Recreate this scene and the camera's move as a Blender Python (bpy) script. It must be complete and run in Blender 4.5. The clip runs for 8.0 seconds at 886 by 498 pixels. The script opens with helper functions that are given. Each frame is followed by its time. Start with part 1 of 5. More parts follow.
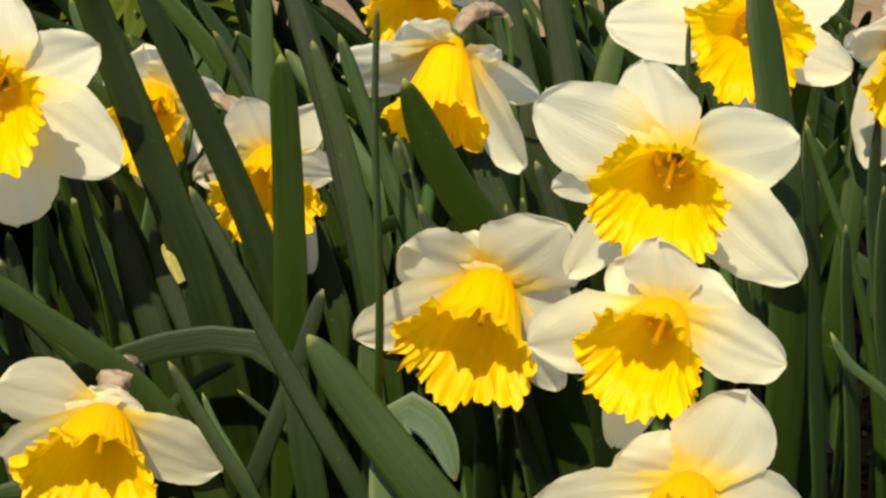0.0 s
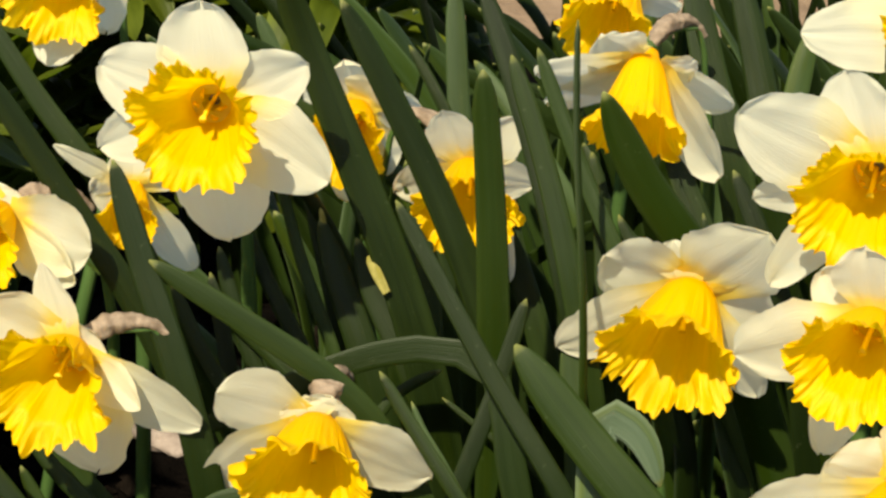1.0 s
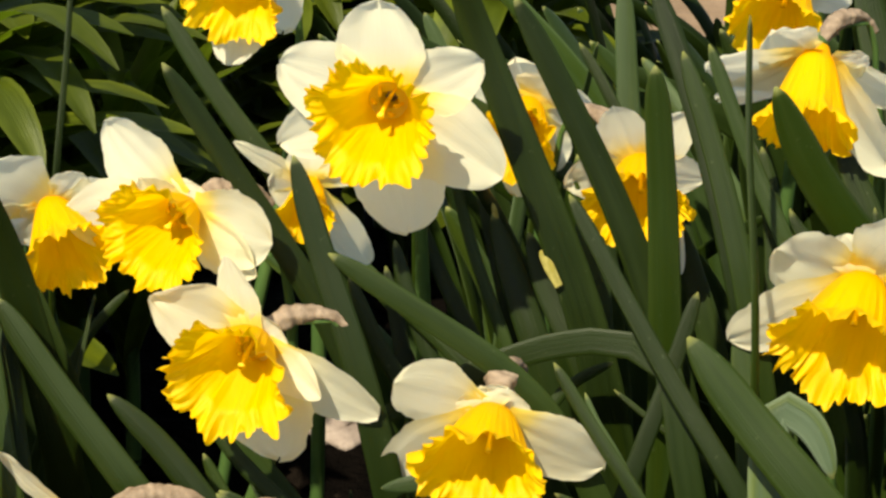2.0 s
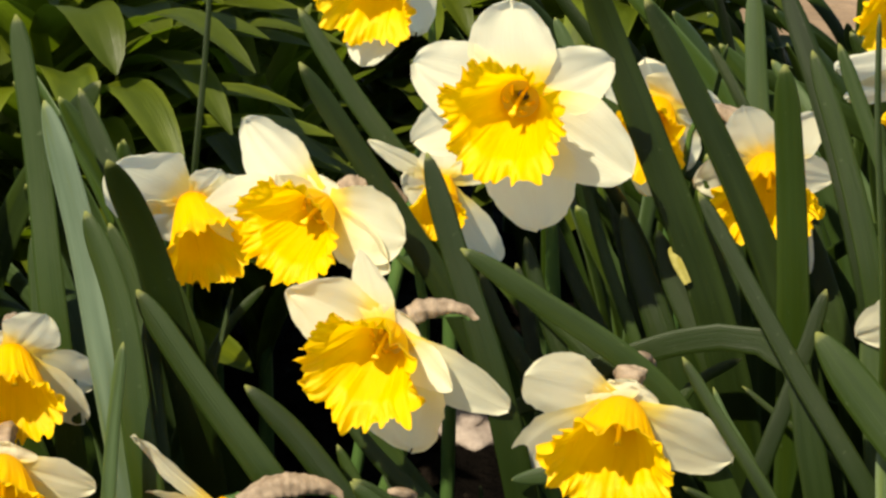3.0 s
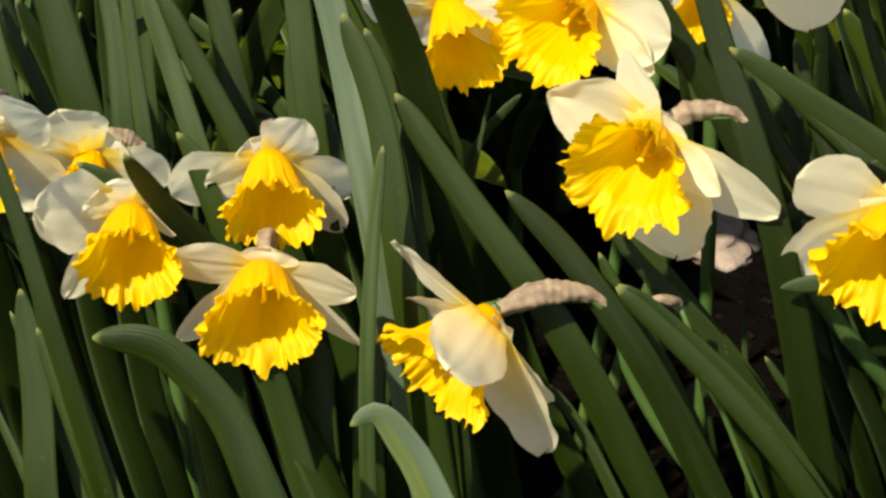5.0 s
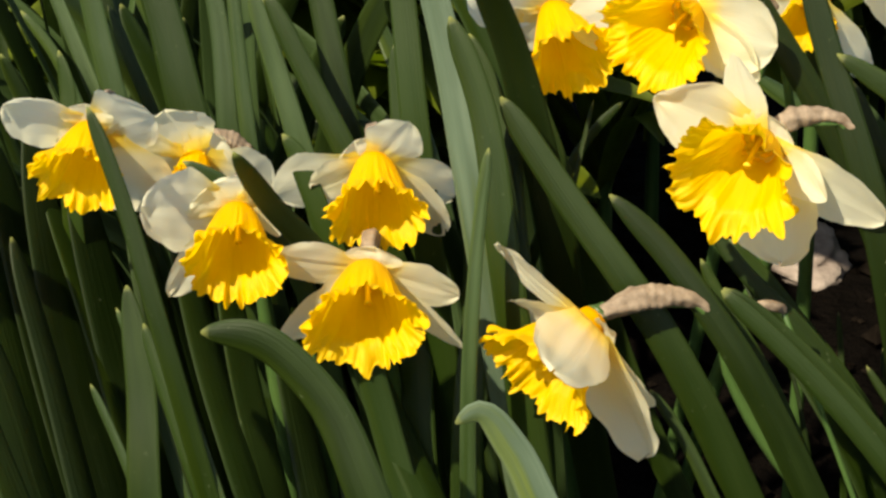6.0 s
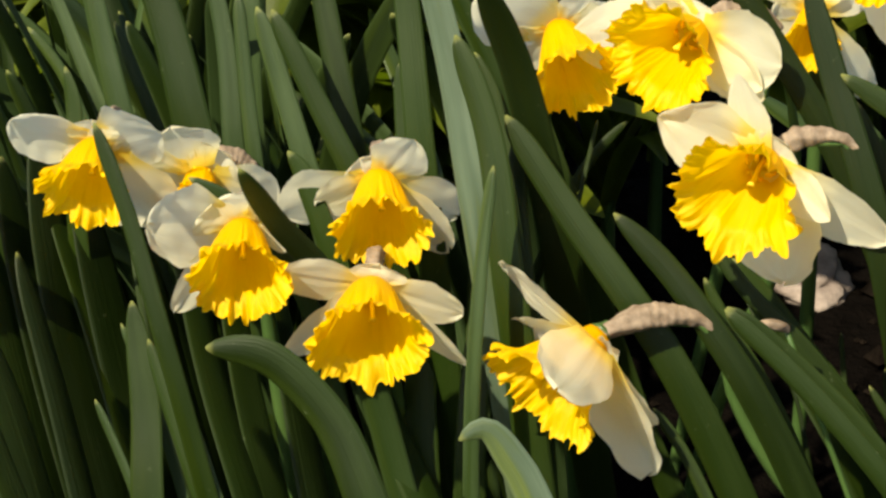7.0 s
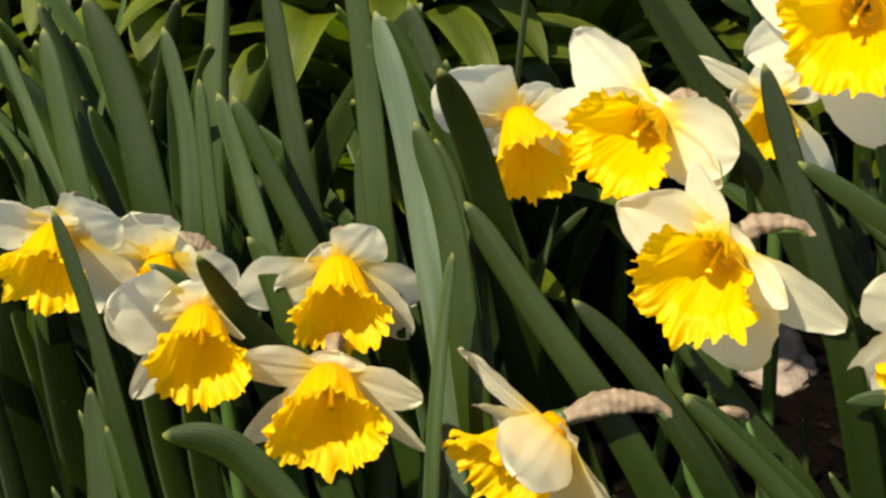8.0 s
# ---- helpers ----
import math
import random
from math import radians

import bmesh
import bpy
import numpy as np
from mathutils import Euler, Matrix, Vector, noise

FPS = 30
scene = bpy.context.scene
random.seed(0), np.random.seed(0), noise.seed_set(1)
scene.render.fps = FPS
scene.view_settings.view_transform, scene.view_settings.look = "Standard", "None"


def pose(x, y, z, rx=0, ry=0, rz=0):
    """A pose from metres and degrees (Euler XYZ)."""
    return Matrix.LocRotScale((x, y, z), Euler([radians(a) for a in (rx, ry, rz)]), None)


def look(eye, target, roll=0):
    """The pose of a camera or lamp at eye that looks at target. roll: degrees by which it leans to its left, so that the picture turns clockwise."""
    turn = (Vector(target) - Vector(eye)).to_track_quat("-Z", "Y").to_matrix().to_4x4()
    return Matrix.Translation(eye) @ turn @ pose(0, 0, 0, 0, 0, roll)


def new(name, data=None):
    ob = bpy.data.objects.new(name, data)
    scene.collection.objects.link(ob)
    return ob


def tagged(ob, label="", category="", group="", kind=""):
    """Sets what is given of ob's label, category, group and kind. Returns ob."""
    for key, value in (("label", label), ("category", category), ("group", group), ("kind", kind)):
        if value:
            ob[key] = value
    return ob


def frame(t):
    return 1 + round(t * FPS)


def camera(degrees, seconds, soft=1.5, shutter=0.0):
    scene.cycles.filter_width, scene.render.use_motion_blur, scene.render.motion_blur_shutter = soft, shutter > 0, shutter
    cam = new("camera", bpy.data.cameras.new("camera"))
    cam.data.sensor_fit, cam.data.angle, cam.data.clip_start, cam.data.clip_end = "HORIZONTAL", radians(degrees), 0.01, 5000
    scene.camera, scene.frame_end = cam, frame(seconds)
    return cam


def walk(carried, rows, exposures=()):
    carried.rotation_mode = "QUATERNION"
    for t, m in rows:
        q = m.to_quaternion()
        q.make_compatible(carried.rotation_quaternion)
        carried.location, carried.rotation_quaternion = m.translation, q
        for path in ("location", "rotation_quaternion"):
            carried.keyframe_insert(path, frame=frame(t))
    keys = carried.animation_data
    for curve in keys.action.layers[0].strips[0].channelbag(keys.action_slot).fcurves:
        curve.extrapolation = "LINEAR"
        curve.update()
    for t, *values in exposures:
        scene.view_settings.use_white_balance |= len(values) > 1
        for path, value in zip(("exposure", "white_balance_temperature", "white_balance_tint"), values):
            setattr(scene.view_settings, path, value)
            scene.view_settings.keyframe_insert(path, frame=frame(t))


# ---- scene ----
cam = camera(24.0, 8.0, soft=2.6)
PATH = [
    (0, (0.1333, -0.6939, 0.6726), (0.2991, 0.2198, 0.3016), 5.32),
    (0.5, (0.1233, -0.6961, 0.6757), (0.2568, 0.2197, 0.2969), 4.36),
    (1, (0.1153, -0.7047, 0.6811), (0.2053, 0.2174, 0.3048), 2.97),
    (1.5, (0.1042, -0.7100, 0.6808), (0.1561, 0.2131, 0.2995), 1.72),
    (1.7, (0.1061, -0.7118, 0.6816), (0.1449, 0.2112, 0.2988), 1.52),
    (2.8, (0.1084, -0.7335, 0.6877), (0.0691, 0.1988, 0.3281), 0.38),
    (3, (0.1065, -0.7330, 0.6835), (0.0610, 0.1931, 0.3090), 0.08),
    (3.5, (0.1038, -0.7236, 0.6737), (0.0308, 0.1807, 0.2530), -0.80),
    (4, (0.1002, -0.7171, 0.6714), (-0.0087, 0.1757, 0.2345), -2.20),
    (4.5, (0.0979, -0.7158, 0.6697), (-0.0480, 0.1648, 0.2190), -3.02),
    (5.8, (0.0847, -0.7294, 0.6563), (-0.0835, 0.1586, 0.2283), -2.56),
    (6, (0.0828, -0.7294, 0.6570), (-0.1063, 0.1537, 0.2276), -3.04),
    (6.5, (0.0808, -0.7307, 0.6556), (-0.1238, 0.1507, 0.2299), -2.95),
    (7, (0.0823, -0.7320, 0.6572), (-0.1080, 0.1550, 0.2365), -2.72),
    (7.5, (0.0836, -0.7287, 0.6569), (-0.1035, 0.1597, 0.2379), -2.57),
    (8, (0.0868, -0.7304, 0.6590), (-0.0916, 0.1748, 0.2732), -2.31),
]
walk(cam, [(t, look(eye, target, roll)) for t, eye, target, roll in PATH], ((0.0, 1.17, 7400, 6), (1.5, 1.28, 7400, 6), (3.0, 1.35, 7400, 6), (4.5, 1.35, 7400, 6), (6.5, 1.33, 7400, 6), (8.0, 1.37, 7400, 6)))

# ---- light: high spring sun and clear sky ----
SUN_ELEVATION, SUN_AZIMUTH = 49, 208          # degrees; azimuth clockwise from north (+y)
world = bpy.data.worlds.new("sky")
scene.world = world
world.use_nodes = True
wn = world.node_tree.nodes
sky = wn.new("ShaderNodeTexSky")
sky.sky_type = "NISHITA"
sky.sun_disc = False
sky.sun_elevation = radians(SUN_ELEVATION)
sky.sun_rotation = radians(SUN_AZIMUTH)
wn["Background"].inputs["Strength"].default_value = 0.088
world.node_tree.links.new(sky.outputs[0], wn["Background"].inputs["Color"])
sun_data = bpy.data.lights.new("sun", "SUN")
sun_data.energy, sun_data.angle, sun_data.color = 4.2, radians(0.9), (1.0, 0.93, 0.79)
sun = new("sun", sun_data)
az, el = radians(SUN_AZIMUTH), radians(SUN_ELEVATION)
to_sun = Vector((math.sin(az) * math.cos(el), math.cos(az) * math.cos(el), math.sin(el)))
sun.matrix_world = look(to_sun * 5, (0, 0, 0))


# ---- materials ----
class Mat:
    """A node material with a few short cuts."""

    def __init__(self, name):
        self.m = bpy.data.materials.new(name)
        self.m.use_nodes = True
        self.t = self.m.node_tree
        self.b = self.t.nodes["Principled BSDF"]
        self.out = self.t.nodes["Material Output"]

    def node(self, kind, **values):
        n = self.t.nodes.new("ShaderNode" + kind)
        for k, v in values.items():
            n.inputs[k.replace("_", " ")].default_value = v
        return n

    def link(self, a, b):
        self.t.links.new(a, b)

    def coords(self, which="Object", scale=(1, 1, 1)):
        c = self.node("TexCoord")
        mp = self.node("Mapping")
        mp.inputs["Scale"].default_value = scale
        self.link(c.outputs[which], mp.inputs["Vector"])
        return mp.outputs[0]

    def noise(self, vec, scale, detail=4.0, rough=0.55):
        n = self.node("TexNoise", Scale=scale, Detail=detail, Roughness=rough)
        self.link(vec, n.inputs["Vector"])
        return n.outputs["Fac"]

    def ramp(self, fac, stops):
        r = self.node("ValToRGB")
        e = r.color_ramp.elements
        while len(e) < len(stops):
            e.new(0.5)
        for el_, (p, c) in zip(e, stops):
            el_.position, el_.color = p, (*c, 1)
        self.link(fac, r.inputs["Fac"])
        return r.outputs["Color"]

    def mix(self, fac, a, b, blend="MIX"):
        n = self.t.nodes.new("ShaderNodeMix")
        n.data_type, n.blend_type = "RGBA", blend
        for sock, v in ((n.inputs[0], fac), (n.inputs[6], a), (n.inputs[7], b)):
            if isinstance(v, (int, float)):
                sock.default_value = v
            elif isinstance(v, tuple):
                sock.default_value = (*v, 1)
            else:
                self.link(v, sock)
        return n.outputs[2]

    def math(self, op, a, b=0.0):
        n = self.t.nodes.new("ShaderNodeMath")
        n.operation = op
        for sock, v in ((n.inputs[0], a), (n.inputs[1], b)):
            if isinstance(v, (int, float)):
                sock.default_value = v
            else:
                self.link(v, sock)
        return n.outputs[0]

    def bump(self, height, strength, distance):
        n = self.node("Bump", Strength=strength, Distance=distance)
        self.link(height, n.inputs["Height"])
        self.link(n.outputs[0], self.b.inputs["Normal"])
        return n.outputs[0]

    def attr(self, name):
        n = self.node("Attribute")
        n.attribute_name = name
        return n

    def thin(self, colour, share, normal=None):
        """Lets light through: a share of translucent light of that colour."""
        tr = self.node("BsdfTranslucent")
        self.link(colour, tr.inputs["Color"])
        if normal:
            self.link(normal, tr.inputs["Normal"])
        mx = self.node("MixShader", Fac=share)
        self.link(self.b.outputs[0], mx.inputs[1])
        self.link(tr.outputs[0], mx.inputs[2])
        self.link(mx.outputs[0], self.out.inputs["Surface"])


def petal_material():
    """Cream white, yellow flush at the claw, fine lengthwise veins. The attribute uv2 holds (along, across)."""
    k = Mat("petal_cream")
    uv = k.attr("uv2").outputs["Vector"]
    sep = k.node("SeparateXYZ")
    k.link(uv, sep.inputs[0])
    mp = k.node("Mapping")
    mp.inputs["Scale"].default_value = (0.9, 11, 1)
    k.link(uv, mp.inputs["Vector"])
    veins = k.noise(mp.outputs[0], 2.2, 3.0, 0.6)
    blotch = k.noise(k.coords(), 60, 3.0)
    white = k.mix(veins, (0.755, 0.735, 0.55), (0.81, 0.80, 0.655))
    white = k.mix(k.math("MULTIPLY", blotch, 0.25), white, (0.79, 0.75, 0.53))
    along = k.math("ADD", sep.outputs[0], k.math("MULTIPLY", veins, 0.10))
    flush = k.ramp(along, [(0.08, (1, 1, 1)), (0.24, (0.78, 0.78, 0.78)), (0.36, (0.20, 0.20, 0.20)), (0.56, (0, 0, 0))])
    col = k.mix(flush, white, (0.92, 0.71, 0.06))
    k.link(col, k.b.inputs["Base Color"])
    k.b.inputs["Roughness"].default_value = 0.55
    k.b.inputs["Specular IOR Level"].default_value = 0.25
    nm = k.bump(veins, 0.3, 0.0010)
    k.thin(k.mix(0.25, col, (0.92, 0.89, 0.66)), 0.64, nm)
    return k.m


def corona_material():
    k = Mat("corona_yellow")
    uv = k.attr("uv2").outputs["Vector"]
    sep = k.node("SeparateXYZ")
    k.link(uv, sep.inputs[0])
    mp = k.node("Mapping")
    mp.inputs["Scale"].default_value = (1.0, 26, 1)
    k.link(uv, mp.inputs["Vector"])
    ribs = k.noise(mp.outputs[0], 1.6, 3.0, 0.6)
    col = k.ramp(sep.outputs[0], [(0.0, (0.93, 0.54, 0.010)), (0.12, (0.95, 0.60, 0.012)), (0.6, (0.96, 0.605, 0.010)), (1.0, (0.98, 0.65, 0.018))])
    col = k.mix(k.math("MULTIPLY", ribs, 0.28), col, (0.94, 0.50, 0.004))
    k.link(col, k.b.inputs["Base Color"])
    k.b.inputs["Roughness"].default_value = 0.5
    k.b.inputs["Specular IOR Level"].default_value = 0.25
    nm = k.bump(ribs, 0.4, 0.0015)
    k.thin(k.mix(0.5, col, (0.99, 0.68, 0.012)), 0.62, nm)
    return k.m


def leaf_material(name, dark, light, share=0.22, sheen=0.22):
    """Strap leaf: waxy blue green, lengthwise veins, a worn tip."""
    k = Mat(name)
    uv = k.attr("uv2").outputs["Vector"]
    sep = k.node("SeparateXYZ")
    k.link(uv, sep.inputs[0])
    rnd = k.node("ObjectInfo").outputs["Random"]
    mp = k.node("Mapping")
    mp.inputs["Scale"].default_value = (0.5, 3.2, 1)
    jit = k.node("CombineXYZ")
    k.link(k.math("MULTIPLY", rnd, 37.0), jit.inputs[0])
    k.link(jit.outputs[0], mp.inputs["Location"])
    k.link(uv, mp.inputs["Vector"])
    veins = k.noise(mp.outputs[0], 2.4, 5.0, 0.62)
    blotch = k.noise(k.coords(), 26, 4.0)
    col = k.mix(k.ramp(blotch, [(0.3, (0, 0, 0)), (0.75, (1, 1, 1))]), dark, light)
    col = k.mix(k.ramp(veins, [(0.35, (0, 0, 0)), (0.7, (0.8, 0.8, 0.8))]), dark, col)
    col = k.mix(k.math("MULTIPLY", rnd, 0.45), col, (0.027, 0.060, 0.004))
    wide = k.node("Mapping")
    wide.inputs["Scale"].default_value = (2.6, 0.55, 1)
    k.link(jit.outputs[0], wide.inputs["Location"])
    k.link(uv, wide.inputs["Vector"])
    tone = k.math("ADD", k.noise(wide.outputs[0], 1.3, 3.0, 0.5), k.math("MULTIPLY", sep.outputs[1], 0.10))
    bloom = k.ramp(tone, [(0.42, (0, 0, 0)), (0.68, (0.62, 0.62, 0.62))])
    col = k.mix(bloom, col, tuple(1.45 * c + 0.004 for c in light))
    olive = k.ramp(tone, [(0.30, (0.7, 0.7, 0.7)), (0.48, (0, 0, 0))])
    col = k.mix(olive, col, (1.05 * light[0], 1.0 * light[1], 0.15 * light[2]))
    # thin pale leaf margin, lightened to paint in the highlight along the blade's edge too
    margin_highlight = k.ramp(k.math("ABSOLUTE", sep.outputs[1]), [(0.70, (0, 0, 0)), (1.0, (0.45, 0.45, 0.45))])
    col = k.mix(margin_highlight, col, tuple(1.5 * c + 0.005 for c in light))
    hue = k.math("FRACT", k.math("MULTIPLY", rnd, 13.7))
    col = k.mix(k.ramp(hue, [(0.0, (0.75, 0.75, 0.75)), (0.5, (0.15, 0.15, 0.15)), (1.0, (0, 0, 0))]), col, dark)
    speck = k.ramp(k.noise(k.coords(), 330, 2.0), [(0.70, (0, 0, 0)), (0.78, (1, 1, 1))])
    col = k.mix(k.math("MULTIPLY", speck, 0.25), col, (0.13, 0.16, 0.08))
    tip = k.ramp(sep.outputs[0], [(0.992, (0, 0, 0)), (1.0, (1, 1, 1))])
    col = k.mix(k.math("MULTIPLY", tip, 0.7), col, (0.26, 0.27, 0.08))
    k.link(col, k.b.inputs["Base Color"])
    rough = k.ramp(blotch, [(0.2, (0.36,) * 3), (0.8, (0.52,) * 3)])
    k.link(rough, k.b.inputs["Roughness"])
    k.b.inputs["Specular IOR Level"].default_value = sheen
    nm = k.bump(veins, 0.35, 0.0012)
    k.thin(k.mix(0.32, col, (0.075, 0.15, 0.004)), share, nm)
    return k.m


def plain_material(name, a, b, scale, rough, bump=0.3, depth=0.002, share=0.0, stretch=(1, 1, 1), spec=0.3):
    k = Mat(name)
    v = k.coords("Object", stretch)
    n = k.noise(v, scale, 6.0, 0.6)
    n2 = k.noise(v, scale * 7, 3.0)
    col = k.mix(k.ramp(n, [(0.32, (0, 0, 0)), (0.68, (1, 1, 1))]), a, b)
    col = k.mix(k.math("MULTIPLY", n2, 0.4), col, a)
    k.link(col, k.b.inputs["Base Color"])
    k.b.inputs["Roughness"].default_value = rough
    k.b.inputs["Specular IOR Level"].default_value = spec
    nm = k.bump(k.math("ADD", n, k.math("MULTIPLY", n2, 0.4)), bump, depth)
    if share:
        k.thin(col, share, nm)
    return k.m


PETAL = petal_material()
CORONA = corona_material()
LEAF = leaf_material("strap_leaf_green", (0.0038, 0.0088, 0.0006), (0.0172, 0.0312, 0.0040), 0.32)
LEAF_PALE = leaf_material("strap_leaf_pale", (0.016, 0.031, 0.008), (0.043, 0.068, 0.024), 0.28)
STEM = plain_material("stem_green", (0.030, 0.066, 0.016), (0.066, 0.118, 0.030), 60, 0.45, 0.2, 0.001, 0.1, (1, 1, 0.15))
SPATHE = plain_material("papery_sheath", (0.150, 0.108, 0.074), (0.33, 0.255, 0.185), 220, 0.75, 0.3, 0.001, 0.25, (1, 1, 1))
PISTIL = plain_material("pistil_yellow", (0.80, 0.56, 0.02), (0.88, 0.66, 0.04), 300, 0.6, 0.2, 0.0005, 0.4)
ANTHER = plain_material("anther_yellow", (0.82, 0.52, 0.015), (0.90, 0.62, 0.02), 400, 0.8, 0.3, 0.0005, 0.4)
# mulch far darker than its own brown: the shade under the leaves is painted in
SOIL = plain_material("shade_black_mulch", (0.0012, 0.0009, 0.0007), (0.0036, 0.0026, 0.0020), 32, 0.95, 1.0, 0.012, spec=0.02)
# crumbs take the same painted shade, a little lighter
CLOD = plain_material("shade_black_crumb", (0.0016, 0.0012, 0.0009), (0.0100, 0.0072, 0.0052), 60, 0.95, 0.8, 0.005, spec=0.02)
TAN = plain_material("dry_tan_earth", (0.13, 0.088, 0.055), (0.22, 0.155, 0.105), 9, 0.95, 0.7, 0.02, spec=0.1)
STONE = plain_material("pink_grey_stone", (0.13, 0.10, 0.085), (0.30, 0.25, 0.215), 45, 0.85, 0.6, 0.004, spec=0.2)
BROAD = leaf_material("broad_leaf_green", (0.060, 0.084, 0.005), (0.135, 0.170, 0.014), 0.62, 0.5)
SILVERY = leaf_material("strap_leaf_silvery", (0.040, 0.064, 0.040), (0.098, 0.132, 0.088), 0.3)
YELLOWED = leaf_material("yellowed_leaf", (0.22, 0.19, 0.045), (0.34, 0.30, 0.085), 0.35)


# ---- making meshes ----
def part(name, bm, material, parent, label="", smooth=True):
    """Links a bmesh as one mesh object under a thing or a part; its points are in world metres."""
    me = bpy.data.meshes.new(name)
    bm.to_mesh(me)
    bm.free()
    me.materials.append(material)
    for p in me.polygons:
        p.use_smooth = smooth
    ob = new(name, me)
    if parent:
        top = parent
        off = Vector((0, 0, 0))
        while top:
            off += top.location
            top = top.parent
        me.transform(Matrix.Translation(-off))
        ob.parent = parent
    if label:
        ob["label"] = label
    return ob


def sheet(rows, uvs, close=False):
    """A bmesh from a grid of points, with the vector attribute uv2; close: the last column joins the first."""
    bm = bmesh.new()
    lay = bm.verts.layers.float_vector.new("uv2")
    grid = []
    for r, ru in zip(rows, uvs):
        line = []
        for p, u in zip(r, ru):
            v = bm.verts.new(p)
            v[lay] = (u[0], u[1], 0)
            line.append(v)
        grid.append(line)
    n = len(grid[0])
    for a, b in zip(grid, grid[1:]):
        for i in range(n if close else n - 1):
            j = (i + 1) % n
            bm.faces.new((a[i], a[j], b[j], b[i]))
    return bm


def spline(points, n):
    """Points of a smooth curve through the given ones, evenly spaced."""
    p = [Vector(q) for q in points]
    gap = [max((b - a).length, 1e-6) for a, b in zip(p, p[1:])]
    slope = [(b - a) / g for a, b, g in zip(p, p[1:], gap)]
    tan = [slope[0]]
    for i in range(1, len(p) - 1):
        tan.append((slope[i - 1] * gap[i] + slope[i] * gap[i - 1]) / (gap[i - 1] + gap[i]))
    tan.append(slope[-1] * 1.5 - tan[-1] * 0.5)
    if len(p) > 2:
        tan[0] = slope[0] * 1.5 - tan[1] * 0.5
    fine = []
    for i, g in enumerate(gap):
        for k in range(24):
            t = k / 24
            fine.append(p[i] * (2 * t ** 3 - 3 * t * t + 1) + tan[i] * g * (t ** 3 - 2 * t * t + t) + p[i + 1] * (3 * t * t - 2 * t ** 3) + tan[i + 1] * g * (t ** 3 - t * t))
    fine.append(p[-1])
    run = [0.0]
    for a, b in zip(fine, fine[1:]):
        run.append(run[-1] + (b - a).length)
    out, j = [], 0
    for k in range(n + 1):
        want = run[-1] * k / n
        while j < len(run) - 2 and run[j + 1] < want:
            j += 1
        f = (want - run[j]) / max(run[j + 1] - run[j], 1e-9)
        out.append(fine[j].lerp(fine[j + 1], min(f, 1)))
    return out


def tube(points, radius, n=16, sides=10, rough=0.0, seed=0.0, ridge=0.0):
    """A closed tube along a curve; radius(t) gives its radius at t = 0..1."""
    c = spline(points, n)
    rows, uvs = [], []
    ref = Vector((0.3, 0.9, 0.2))
    for i, p in enumerate(c):
        tan = (c[min(i + 1, n)] - c[max(i - 1, 0)]).normalized()
        s = tan.cross(ref).normalized()
        w = s.cross(tan)
        row = []
        for k in range(sides):
            a = 2 * math.pi * k / sides
            r = radius(i / n) * (1 + rough * noise.noise((math.cos(a) * 1.5 + seed, math.sin(a) * 1.5, i * 0.16)) + ridge * math.sin(a * 5 + i * 0.09 + seed))
            row.append(p + s * math.cos(a) * r + w * math.sin(a) * r)
        rows.append(row)
        uvs.append([(i / n, k / sides) for k in range(sides)])
    bm = sheet(rows, uvs, True)
    bm.verts.ensure_lookup_table()
    bm.faces.new(bm.verts[:sides][::-1])
    bm.faces.new(bm.verts[-sides:])
    return bm


def thing(name, place, label, category, group="", kind=""):
    e = new(name)
    e.location = place
    e.empty_display_size = 0.01
    return tagged(e, label, category, group, kind)


# ---- ground ----
def ground_height(x, y):
    return 0.012 * noise.noise((x * 7, y * 7, 0)) + 0.006 * noise.noise((x * 23, y * 23, 3))


def make_ground():
    bm = bmesh.new()
    xs = [-60, -20, -6, -3, *np.linspace(-1.4, 1.6, 121), 3, 6, 20, 60]
    ys = [-60, -20, -6, -2, *np.linspace(-0.9, 2.2, 121), 4, 8, 20, 60]
    grid = [[bm.verts.new((x, y, ground_height(x, y) if abs(x) < 2 and -1 < y < 2.3 else 0.0)) for x in xs] for y in ys]
    for a, b in zip(grid, grid[1:]):
        for i in range(len(xs) - 1):
            bm.faces.new((a[i], a[i + 1], b[i + 1], b[i]))
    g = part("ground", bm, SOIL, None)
    tagged(g, "dark mulch soil of a flower bed, blackened further to stand for shade", "soil", kind="structure")


make_ground()


# ---- daffodils ----
def ease(x):
    x = max(0.0, min(1.0, x))
    return x * x * (3 - 2 * x)


